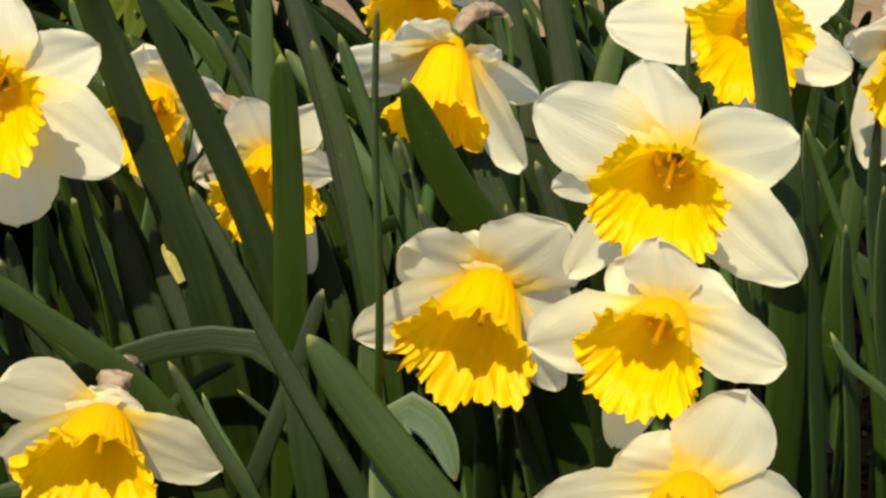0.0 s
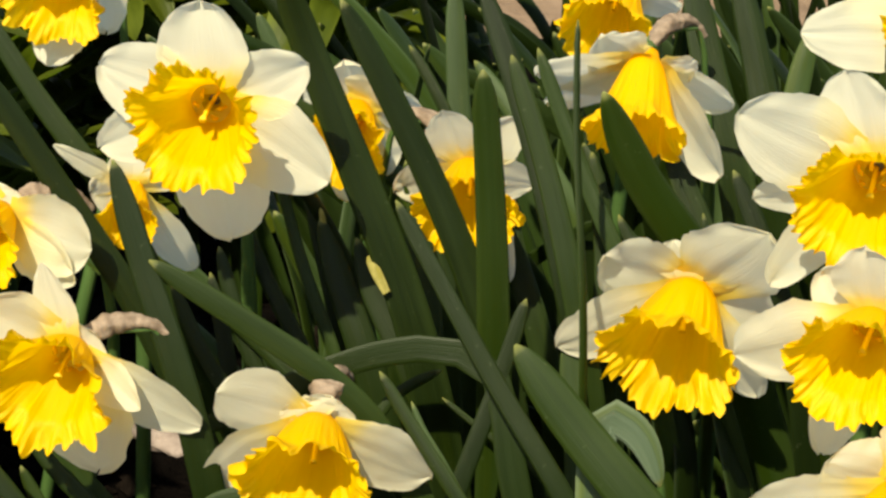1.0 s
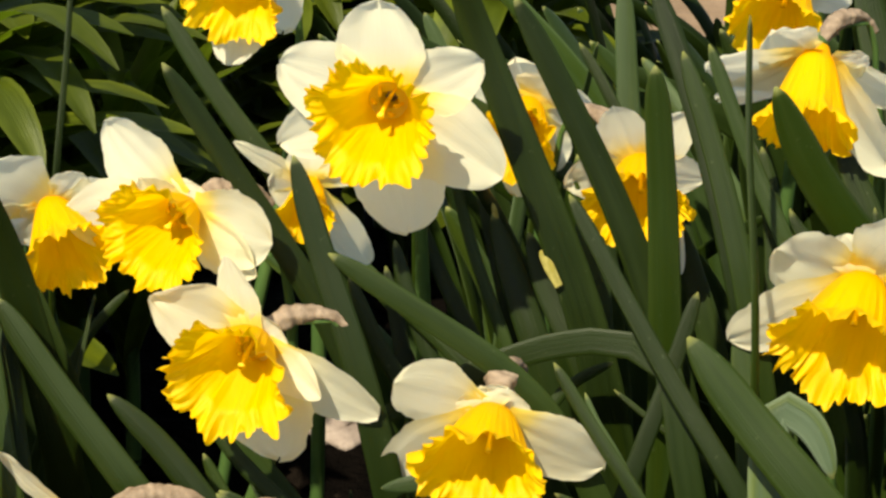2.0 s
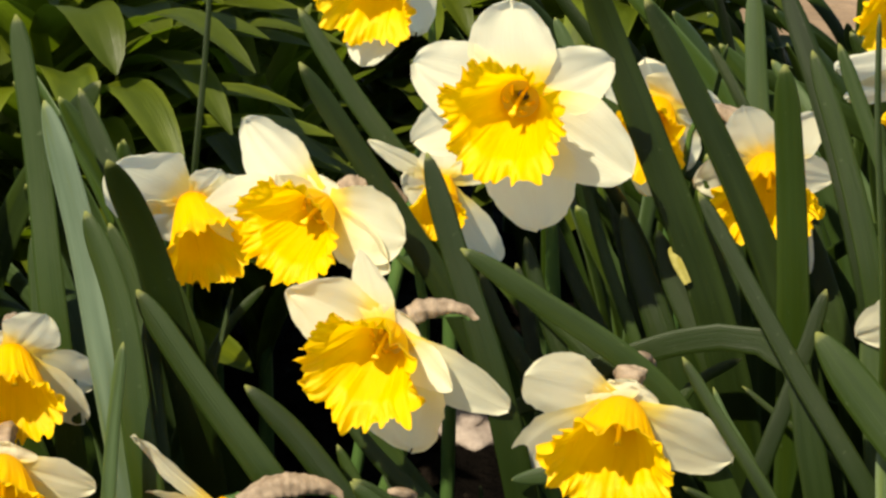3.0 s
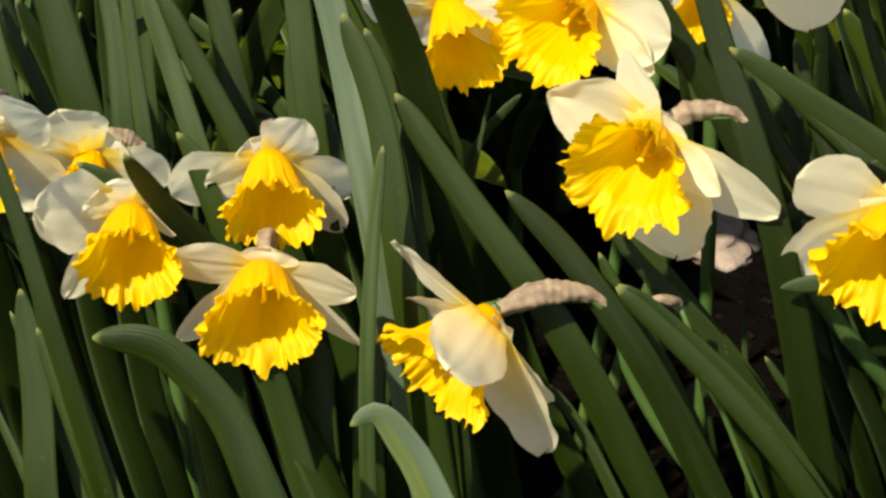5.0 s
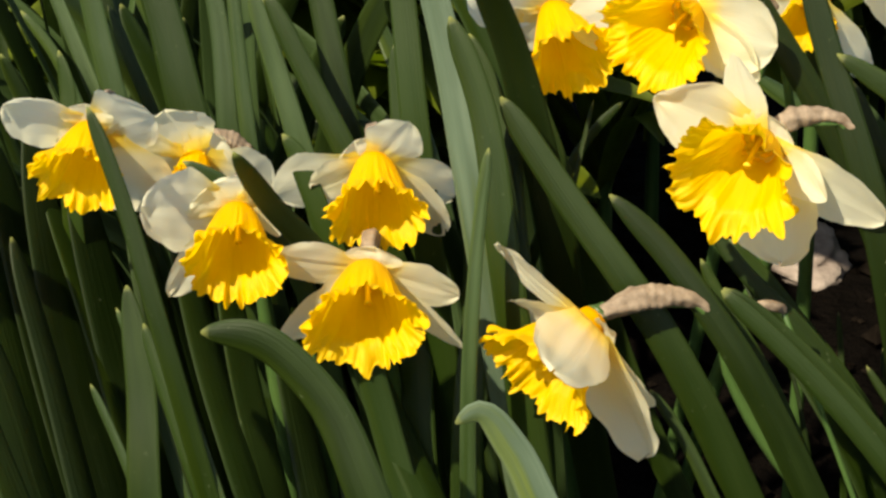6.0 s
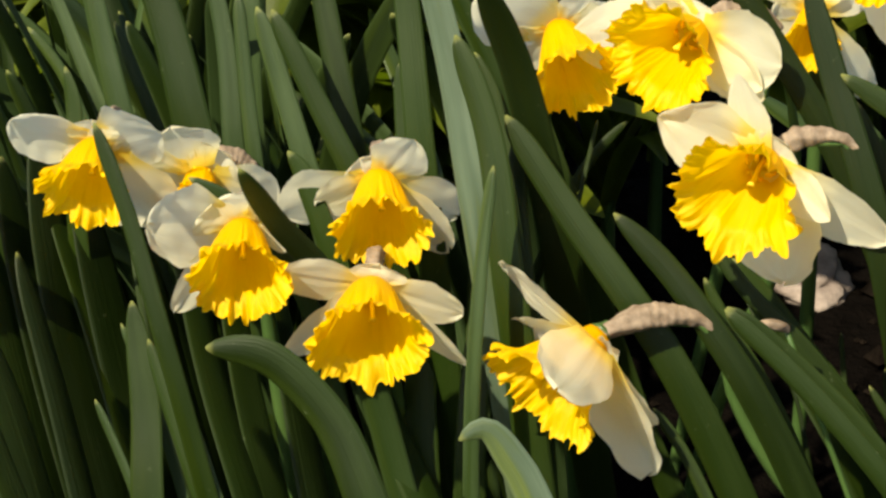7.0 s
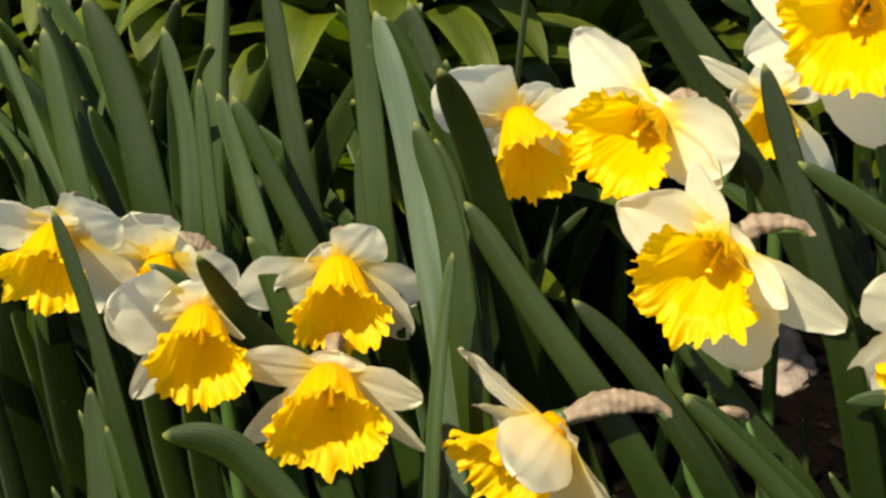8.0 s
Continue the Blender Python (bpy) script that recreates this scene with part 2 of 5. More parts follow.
def petal_mesh(frame_m, ang, length, width, sweep, curl, twist, cup, seed, inner, blunt=3.0):
    """One petal in the flower's frame: ang round the axis, sweep back from the flat, curl along, twist about its midline."""
    na, nc = 26, 20
    a = radians(ang)
    rad = Vector((math.cos(a), math.sin(a), 0))
    side0 = Vector((-math.sin(a), math.cos(a), 0))
    rows, uvs = [], []
    pos = rad * 0.0035 + Vector((0, 0, -0.0010 if inner else -0.0020))
    step = (length - 0.0035) / na
    lean = 0.10 * math.sin(seed * 5.1)
    fold_at, crease = 0.55 * math.sin(seed * 9.7), math.sin(seed * 3.9)
    for i in range(na + 1):
        u = i / na
        bend = (radians(sweep) + radians(curl) * (u - 0.45) * 2) * min(1.0, max(0.0, u * length - 0.001) / 0.006)
        along = rad * math.cos(bend) - Vector((0, 0, 1)) * math.sin(bend)
        up = rad * math.sin(bend) + Vector((0, 0, 1)) * math.cos(bend)
        tw = radians(twist) * min(1.0, u * 2.2)
        side = side0 * math.cos(tw) + up * math.sin(tw)
        nor = up * math.cos(tw) - side0 * math.sin(tw)
        grow = 0.50 + 0.50 * ease(u / 0.50)
        tip = max(0.0, 1 - u ** blunt) ** (0.56 if blunt > 2.6 else 0.74) + 0.05 * ease((u - 0.9) / 0.06) * (1 - u) / 0.1
        w = max(width / 2 * grow * tip, 0.0006)
        row, ru = [], []
        for k in range(nc + 1):
            v = 2 * k / nc - 1
            nick = 0.10 * noise.noise((u * 3.6, v * 2 + seed, seed)) + 0.055 * abs(v) ** 3 * noise.noise((u * 17, v * 1.5 + seed, 3))
            h = cup * width * 0.42 * (v * v - 0.3) * (0.35 + 0.65 * u)
            h -= width * 0.020 * math.exp(-(v / 0.12) ** 2) * (1 - u * 0.5)
            h += width * 0.065 * u * noise.noise((u * 1.7 + seed, v * 1.2, seed * 0.7))
            h += width * 0.060 * abs(v) ** 2 * u * noise.noise((u * 6 + seed, v * 2, seed))
            h += width * 0.0048 * math.sin(v * 13 + seed * 2 + 1.6 * noise.noise((u * 2.0, v, seed))) * (1 - 0.6 * u)
            h += width * 0.10 * crease * (abs(v - fold_at) - 0.45) * ease(u * 1.6) * (1.15 - u)
            h *= ease(u * 5)
            row.append(frame_m @ (pos + side * (w * v * (1 + nick) + lean * width * u * (1 - u)) + nor * h))
            ru.append((u, v))
        rows.append(row)
        uvs.append(ru)
        pos = pos + along * step
    return sheet(rows, uvs)


def corona_mesh(frame_m, length, rim, mouth, frill, seed):
    """The trumpet: a pleated cone that opens from a narrow throat into a ruffled, knobbly rim."""
    na, nc = 40, 288
    rows, uvs = [], []
    ring = []
    for k in range(nc):
        a = 2 * math.pi * k / nc
        ca, sa = math.cos(a), math.sin(a)
        n1, n2 = noise.noise((ca * 1.8 + seed, sa * 1.8, 1)), noise.noise((ca * 3.1, sa * 3.1 + seed, 4))
        n3, n4 = noise.noise((ca * 4 + seed, sa * 4, 8)), noise.noise((ca * 7, sa * 7 - seed, 2))
        ring.append((ca, sa, 7 * a + 3.0 * n1, 23 * a + 5.5 * n2, 0.75 + 1.0 * n3, 0.8 + 1.4 * n4, 13 * a + 5.0 * n1 + 3.5 * n2, n1, n3))
    for i in range(na + 1):
        u = (i / na) ** 0.9
        e0, e1, e2 = ease(u / 0.5), ease((u - 0.30) / 0.70), ease((u - 0.66) / 0.34)
        base = mouth + (rim * 0.84 - mouth) * u ** 0.78 + rim * 0.13 * e2
        row, ru = [], []
        for k, (ca, sa, p1, p2, m1, m2, p3, n1, n3) in enumerate(ring):
            lag = 1.6 * noise.noise((ca * 3 + seed, sa * 3, u * 3.0))
            fold = math.sin(p3 + 0.5 * lag)
            r = base * (1 + 0.022 * (fold + 0.6 * n3) * e0 * (1 - 0.5 * e2) + 0.006 * math.sin(p2 * 1.7) * e0 + 0.12 * e1 * n1)
            r += rim * frill * (0.060 * e1 * m1 * math.sin(p1 + lag) + 0.036 * e2 * m2 * math.sin(p2 + 2 * lag) + 0.10 * e2 * noise.noise((ca * 8.5 + seed, sa * 8.5, u * 2)))
            z = length * (u - 0.06 * e2 * u) + rim * frill * (0.085 * e1 * m1 * math.sin(p1 + 1.7 + lag) + 0.045 * e2 * m2 * math.sin(p2 + 1.6 + 2 * lag) + 0.10 * e2 * n3 + 0.11 * e2 * noise.noise((ca * 8 - seed, sa * 8, 6)))
            lip = ease((u - 0.86) / 0.14)
            r += rim * 0.030 * lip * abs(math.sin(p2 * 0.5 + 0.4)) + rim * 0.070 * lip * noise.noise((ca * 15, sa * 15, seed + u * 4))
            z += rim * 0.085 * lip * noise.noise((ca * 12 + 7, sa * 12, seed))
            row.append(frame_m @ Vector((r * ca, r * sa, z)))
            ru.append((u, k / nc * 4))
        rows.append(row)
        uvs.append(ru)
    for f, h in ((0.85, -0.002), (0.74, -0.004), (0.66, -0.006), (0.04, -0.0065)):
        rows.insert(0, [frame_m @ Vector((mouth * f * c[0], mouth * f * c[1], h)) for c in ring])
        uvs.insert(0, [(0.0, u_[1]) for u_ in uvs[0]])
    return sheet(rows, uvs, True)


def flower_frame(centre, axis):
    z = Vector(axis).normalized()
    x = Vector((0, 0, 1)).cross(z).normalized()
    y = z.cross(x)
    m = Matrix((x, y, z)).transposed().to_4x4()
    m.translation = Vector(centre)
    return m


def daffodil(centre, axis, petals, cup=0.036, rim=0.026, frill=1.0, root=None, neck=0.045, neck_way=None, thick=0.0020, label="", seed=1.0):
    """centre: where petals and trumpet meet; axis: the way the trumpet points; petals: (angle, length, width, sweep, curl, twist)."""
    m = flower_frame(centre, axis)
    n = Vector(axis).normalized()
    c = Vector(centre)
    flat = Vector((n.x, n.y, 0))
    flat = flat.normalized() if flat.length > 0.1 else Vector((0, -1, 0))
    back = c - n * 0.012
    way = Vector(neck_way).normalized() if neck_way else (-flat - Vector((0, 0, 0.35))).normalized()
    bend = back + way * (neck - 0.015)
    flat = Vector((-way.x, -way.y, 0)).normalized()
    if root is None:
        root = (bend.x - flat.x * 0.02 + 0.03 * noise.noise((seed, 1, 2)), bend.y - flat.y * 0.02 + 0.02)
    base = Vector((root[0], root[1], ground_height(*root) - 0.01))
    th = thing("daffodil", base, label or "cream white daffodil with frilled yellow trumpet on green stem", "flower", "daffodils in the bed")
    for i, (ang, length, width, sweep, curl, twist, *blunt) in enumerate(petals):
        part("petal", petal_mesh(m, ang, length, width, sweep, curl, twist, 0.12 + 0.12 * math.sin(seed * 7 + i * 2), seed * 3.1 + i * 1.7, i % 2 == 0, *blunt), PETAL, th)
    cup_ob = part("trumpet", corona_mesh(m, cup, rim, max(0.0056, rim * 0.34), frill, seed * 5.3), CORONA, th, "frilled golden yellow trumpet")
    part("pistil", tube([m @ Vector((0, 0, -0.004)), m @ Vector((0.0008, 0, cup * 0.3)), m @ Vector((0.001, -0.001, cup * 0.48))], lambda t: 0.0009 + 0.0007 * max(0, t - 0.9) * 10, 10, 8), PISTIL, cup_ob)
    for k in range(6):
        a = k * math.pi / 3 + seed
        p = Vector((math.cos(a), math.sin(a), 0))
        part("stamen", tube([m @ (p * 0.006), m @ (p * 0.0055 + Vector((0, 0, cup * 0.08))), m @ (p * 0.0035 + Vector((0, 0, cup * 0.15)))], lambda t: 0.0005 + 0.0008 * max(0, min(1, (t - 0.55) * 8)) * (1.15 - t), 12, 6), ANTHER, cup_ob)
    part("flower_tube", tube([c - n * 0.0072, c - n * 0.009, back], lambda t: 0.0048 - 0.0026 * min(1, t * 1.2) ** 0.8, 12, 12), STEM, th)
    mid = back.lerp(bend, 0.45) + Vector((0, 0, 0.001))
    low = bend + Vector((-flat.x * 0.010, -flat.y * 0.010, -0.030))
    part("stem", tube([back, mid, bend, low, low.lerp(base, 0.5) + Vector((0.004, 0.003, 0)), base], lambda t: 0.0014 + 0.0022 * min(1, max(0, t - 0.12) * 6), 36, 10), STEM, th)
    end = bend + way * 0.006 - Vector((0, 0, 0.006))
    part("sheath", tube([c - n * 0.006, mid + Vector((0, 0, 0.003)), bend + Vector((0, 0, 0.001)), end], lambda t: (0.0017 + thick * max(0.0, 1 - (abs(t - 0.32) / (0.38 if t < 0.32 else 0.50)) ** 1.2) + thick * 0.08 * math.sin(t * 9 + seed)) * (1 + 0.045 * math.sin(t * 78 + 3 * math.sin(t * 9 + seed))), 60, 24, 0.24, seed, 0.08), SPATHE, th, "brown papery sheath")
    return th


daffodil((0.0981, 0.0397, 0.4343), (-0.2367, -0.9711, -0.0294), [(-151, 0.0536, 0.028, 10, 8, 0, 3.0), (-82, 0.0562, 0.043, 1, 8, 0, 3.0), (-31, 0.0528, 0.038, 0, 8, 0, 3.0), (27, 0.0410, 0.029, 0, 8, 0, 3.0), (97, 0.0395, 0.039, 2, 8, 0, 3.0), (167, 0.0454, 0.036, 0, 8, 0, 3.0)], 0.0300, 0.0246, label='wide open cream daffodil facing out with broad frilled yellow trumpet', seed=1.00)
daffodil((0.2793, 0.0056, 0.3746), (-0.3688, -0.8000, -0.4732), [(-152, 0.0600, 0.034, -21, 8, 0, 3.0), (-65, 0.0600, 0.031, -6, 8, 0, 3.0), (-28, 0.0338, 0.042, 7, 8, 0, 3.0), (53, 0.0491, 0.045, 0, 8, 0, 3.0), (109, 0.0240, 0.024, 18, 4, 0, 3.0), (165, 0.0364, 0.056, -4, 8, 0, 3.0)], 0.0370, 0.0267, label='large cream daffodil with broad upper petals and ruffled yellow trumpet', seed=1.37)
daffodil((0.3280, -0.0431, 0.4416), (-0.4065, -0.8936, -0.1906), [(-153, 0.0483, 0.020, 6, 8, 0, 3.0), (-123, 0.0600, 0.022, -7, 8, 0, 3.0), (-36, 0.0600, 0.039, -4, 8, 0, 3.0), (23, 0.0451, 0.037, -2, 8, 0, 3.0), (112, 0.0386, 0.033, 6, 8, 0, 3.0), (162, 0.0518, 0.043, -4, 8, 0, 3.0)], 0.0300, 0.0239, label='tall open cream daffodil with wide petals and golden trumpet', seed=1.74)
daffodil((0.3123, -0.1108, 0.4149), (-0.5024, -0.8382, -0.2123), [(-153, 0.0510, 0.035, -6, 8, 0, 3.0), (-104, 0.0596, 0.021, -2, 8, 0, 3.0), (-12, 0.0405, 0.032, 0, 8, 0, 3.0), (19, 0.0248, 0.033, -1, 8, 0, 3.0), (98, 0.0300, 0.027, -8, 8, 0, 3.0), (152, 0.0240, 0.024, 18, 4, 0, 3.0)], 0.0310, 0.0204, label='cream daffodil with overlapping petals and small ruffled yellow trumpet', seed=2.48)
daffodil((0.3179, -0.1431, 0.3704), (-0.3806, -0.9119, -0.1536), [(-160, 0.0519, 0.029, -2, 8, 0, 3.0), (-122, 0.0523, 0.024, 2, 8, 0, 3.0), (-62, 0.0453, 0.025, 5, 8, 0, 3.0), (-4, 0.0348, 0.028, 6, 8, 0, 3.0), (72, 0.0429, 0.035, -5, 8, 0, 3.0), (159, 0.0261, 0.039, -15, 8, 0, 3.0)], 0.0340, 0.0204, label='low cream daffodil half hidden behind its upright broad petals', seed=2.85)
daffodil((0.2715, 0.0944, 0.4367), (-0.1979, -0.6940, -0.6923), [(-160, 0.0484, 0.039, -3, 8, 0, 3.0), (-136, 0.0592, 0.022, -4, 8, 0, 3.0), (-49, 0.0600, 0.031, -34, 8, 0, 3.0), (-38, 0.0451, 0.029, -7, 8, 0, 3.0), (-29, 0.0200, 0.045, -9, 8, 0, 3.0), (150, 0.0223, 0.045, 7, 8, 0, 3.0)], 0.0360, 0.0208, neck=0.04, neck_way=(0.8, 0.5, 0.1), label='nodding cream daffodil with long yellow trumpet behind a leaf', seed=3.22)
daffodil((0.2778, 0.2036, 0.4422), (-0.3073, -0.7883, -0.5330), [(-144, 0.0290, 0.030, 22, 3, -9), (-92, 0.0290, 0.030, 22, 1, -12), (-39, 0.0325, 0.034, 6, 2, 11), (46, 0.0344, 0.034, 6, -0, -7), (105, 0.0290, 0.030, 22, 2, 11), (164, 0.0297, 0.034, 6, 6, 8)], 0.034, 0.022, seed=3.59)
daffodil((0.3856, 0.0641, 0.4612), (-0.3760, -0.9239, 0.0707), [(-173, 0.0588, 0.034, -1, 8, 0, 3.0), (-86, 0.0468, 0.022, 28, 8, 0, 3.0), (-17, 0.0416, 0.026, 0, 8, 0, 3.0), (39, 0.0414, 0.029, 6, 8, 0, 3.0), (91, 0.0373, 0.031, 6, 8, 0, 3.0), (159, 0.0481, 0.029, 6, 8, 0, 3.0)], 0.0300, 0.0235, seed=3.96)
daffodil((0.4626, 0.0910, 0.4510), (-0.0994, -0.9148, -0.3915), [(-148, 0.0290, 0.030, 22, 12, -1), (-106, 0.0580, 0.034, -38, -5, -0), (-39, 0.0290, 0.030, 22, -2, 1), (28, 0.0290, 0.030, 22, 8, -2), (95, 0.0359, 0.034, 6, -1, 12), (170, 0.0280, 0.034, -19, 8, -8)], 0.034, 0.024, seed=4.33)
daffodil((0.2057, 0.1233, 0.3791), (-0.1145, -0.9298, -0.3498), [(-154, 0.0350, 0.027, 1, 8, 0, 3.0), (-71, 0.0600, 0.020, -13, 8, 0, 3.0), (-17, 0.0297, 0.027, 7, 8, 0, 3.0), (55, 0.0332, 0.023, 5, 8, 0, 3.0), (111, 0.0351, 0.026, -5, 8, 0, 3.0), (159, 0.0240, 0.024, 18, 4, 0, 3.0)], 0.0320, 0.0222, neck=0.05, thick=0.004, neck_way=(-0.75, 0.5, 0.3), label='cream daffodil partly hidden behind two dark strap leaves', seed=4.70)
daffodil((0.1596, 0.1690, 0.3894), (-0.2325, -0.9460, -0.2259), [(-177, 0.0280, 0.030, 16, 14, -2), (-92, 0.0424, 0.030, -35, 12, 4), (-74, 0.0366, 0.030, 6, -3, -11), (-9, 0.0290, 0.030, 22, 9, 6), (56, 0.0280, 0.030, -33, 13, 2), (101, 0.0280, 0.030, -15, -1, 9)], 0.034, 0.019, label='small distant cream daffodil partly hidden behind leaves', seed=5.07)
daffodil((0.1389, -0.0312, 0.3355), (-0.1856, -0.9120, -0.3659), [(-143, 0.0579, 0.035, -11, 4, 0, 2.2), (-68, 0.0600, 0.011, -17, 4, 0, 2.0), (-27, 0.0462, 0.038, -3, 10, 0, 3.0), (66, 0.0140, 0.024, 18, 4, 0, 3.0), (113, 0.0140, 0.024, 18, 4, 0, 3.0), (160, 0.0389, 0.034, -4, 4, 0, 7.0)], 0.0320, 0.0247, neck=0.032, thick=0.0044, neck_way=(0.45, 0.85, 0.30), label='cream daffodil with squarish petal and grey papery sheath', seed=5.44)
daffodil((0.0503, -0.0242, 0.3611), (-0.2956, -0.9428, -0.1543), [(-82, 0.0511, 0.044, -1, 6, 0, 3.0), (-35, 0.0548, 0.027, 8, 6, 0, 3.0), (-30, 0.0326, 0.019, -16, 6, -25, 2.6), (38, 0.0120, 0.024, 18, 4, 0, 3.0), (105, 0.0355, 0.021, 6, 0, 0, 2.0), (160, 0.0419, 0.043, -4, 4, 0, 2.2)], 0.0280, 0.0238, neck=0.042, thick=0.0024, neck_way=(0.95, 0.1, 0.06), root=(0.28, 0.09), label='cream daffodil turned aside with curved brown sheath behind it', seed=5.81)
daffodil((0.0204, 0.0256, 0.3932), (-0.4022, -0.9131, -0.0677), [(-168, 0.0522, 0.034, -9, 8, 0, 3.0), (-39, 0.0375, 0.026, 0, 6, 0, 3.0), (-14, 0.0374, 0.039, 4, 8, 0, 3.0), (60, 0.0120, 0.024, 18, 4, 0, 3.0), (135, 0.0222, 0.015, -31, 0, 0, 3.0), (140, 0.0462, 0.033, 5, 6, 0, 3.0)], 0.0280, 0.0216, neck=0.038, thick=0.0026, neck_way=(0.95, 0.30, 0.02), root=(-0.02, 0.12), label='cream daffodil leaning aside with papery sheath beside its neighbour', seed=6.18)
daffodil((-0.0336, 0.0493, 0.3847), (0.3516, -0.8239, -0.4445), [(-145, 0.0231, 0.030, 5, 6, 0, 3.0), (-96, 0.0240, 0.024, 18, 4, 0, 3.0), (-47, 0.0240, 0.024, 18, 4, 0, 3.0), (2, 0.0240, 0.024, 18, 4, 0, 3.0), (51, 0.0189, 0.022, 7, 6, 0, 3.0), (147, 0.0402, 0.041, 2, 6, 0, 3.0)], 0.0310, 0.0186, label='nodding cream daffodil behind a dark blunt strap leaf', seed=6.55)
daffodil((0.0366, 0.1851, 0.4542), (-0.3021, -0.8605, -0.4103), [(-102, 0.0540, 0.034, -46, 3, 1), (-87, 0.0499, 0.034, 6, -5, -11), (-63, 0.0280, 0.034, 33, 6, -0), (-7, 0.0290, 0.030, 22, -2, -3), (48, 0.0290, 0.030, 22, 8, 1), (160, 0.0345, 0.034, 6, 11, 3)], 0.036, 0.024, root=(-0.02, 0.24), seed=6.92)
daffodil((0.0646, 0.1024, 0.3753), (-0.0227, -0.9526, -0.3033), [(-170, 0.0173, 0.025, 7, 8, 0, 3.0), (-116, 0.0200, 0.024, 18, 4, 0, 3.0), (-61, 0.0515, 0.020, 2, 8, 0, 3.0), (28, 0.0284, 0.018, 8, 8, 0, 3.0), (86, 0.0200, 0.024, 18, 4, 0, 3.0), (145, 0.0373, 0.012, 0, 0, 0, 2.4)], 0.0240, 0.0121, label='cream daffodil in shade mostly hidden behind strap leaves', seed=7.29)
daffodil((-0.1002, 0.0043, 0.3364), (0.1905, -0.9045, -0.3815), [(-156, 0.0284, 0.024, -9, 10, 0, 3.0), (-152, 0.0467, 0.033, 4, 8, 0, 3.0), (-54, 0.0460, 0.023, -9, 10, 0, 3.0), (-43, 0.0419, 0.032, 5, 8, 0, 3.0), (53, 0.0242, 0.027, 5, 10, 0, 3.0), (129, 0.0120, 0.024, 18, 4, 0, 3.0)], 0.0310, 0.0192, label='nodding cream daffodil with bell shaped yellow trumpet above another bloom', seed=7.66)
daffodil((-0.0927, -0.0479, 0.3140), (0.1433, -0.9400, -0.3095), [(-146, 0.0248, 0.017, -19, 4, 0, 3.0), (-137, 0.0494, 0.017, -3, 6, 0, 3.0), (-50, 0.0534, 0.014, -2, 4, 0, 2.2), (-21, 0.0364, 0.024, -6, 8, 0, 3.0), (71, 0.0120, 0.024, 18, 4, 0, 3.0), (163, 0.0374, 0.024, -4, 6, 0, 3.0)], 0.0310, 0.0224, label='small starry cream daffodil with hanging frilled yellow trumpet', seed=8.03)
daffodil((-0.0109, -0.0480, 0.2955), (-0.5637, -0.7105, -0.4212), [(-173, 0.0408, 0.029, -10, 6, 0, 3.0), (-75, 0.0461, 0.029, 2, 8, 0, 3.0), (-74, 0.0600, 0.046, -12, 4, 0, 3.0), (-16, 0.0120, 0.024, 18, 4, 0, 3.0), (43, 0.0537, 0.032, -51, 10, 0, 5.0), (148, 0.0470, 0.023, 2, 4, 0, 3.0)], 0.0300, 0.0240, neck=0.052, thick=0.0034, neck_way=(0.96, 0.25, -0.10), root=(0.22, 0.02), label='sideways cream daffodil with swept back petals and wrinkled brown sheath', seed=8.40)
daffodil((-0.2135, -0.0044, 0.3498), (0.0516, -0.8881, -0.4567), [(-148, 0.0160, 0.016, -25, 4, 0, 3.0), (-78, 0.0513, 0.049, -1, 8, 0, 3.0), (-32, 0.0140, 0.024, 18, 4, 0, 3.0), (15, 0.0284, 0.041, 3, 6, 0, 3.0), (87, 0.0140, 0.024, 18, 4, 0, 3.0), (160, 0.0355, 0.035, 0, 6, 0, 3.0)], 0.0260, 0.0187, label='drooping cream daffodil with yellow trumpet beside a strap leaf', seed=8.77)
daffodil((-0.1787, 0.0181, 0.3291), (0.1678, -0.9466, -0.2752), [(-171, 0.0205, 0.039, 5, 8, 0, 3.0), (-100, 0.0140, 0.024, 18, 4, 0, 3.0), (-30, 0.0344, 0.035, 5, 6, 0, 3.0), (33, 0.0160, 0.031, -2, 6, 0, 3.0), (110, 0.0270, 0.035, -1, 6, 0, 3.0), (150, 0.0140, 0.024, 18, 4, 0, 3.0)], 0.0180, 0.0106, neck=0.038, thick=0.003, neck_way=(0.9, 0.3, -0.4), label='small cream daffodil crowded behind its neighbours', seed=9.14)
daffodil((-0.1431, -0.0422, 0.3340), (0.1855, -0.9407, -0.2841), [(-126, 0.0528, 0.019, 1, 6, 0, 3.0), (-54, 0.0140, 0.024, 18, 4, 0, 3.0), (18, 0.0175, 0.031, 3, 6, 0, 3.0), (71, 0.0140, 0.024, 18, 4, 0, 3.0), (125, 0.0169, 0.035, -1, 6, 0, 3.0), (173, 0.0362, 0.045, -4, 8, 0, 3.0)], 0.0310, 0.0189, label='nodding cream daffodil with narrow leaves lying across its petals', seed=9.51)
daffodil((-0.2808, -0.0354, 0.3333), (0.3580, -0.9306, -0.0769), [(-177, 0.0240, 0.024, 18, 4, 0, 3.0), (-123, 0.0240, 0.024, 18, 4, 0, 3.0), (-68, 0.0240, 0.024, 18, 4, 0, 3.0), (-14, 0.0232, 0.025, 4, 6, 0, 3.0), (79, 0.0272, 0.022, 3, 8, 0, 3.0), (129, 0.0280, 0.023, 4, 8, 0, 3.0)], 0.0260, 0.0195, seed=9.88)


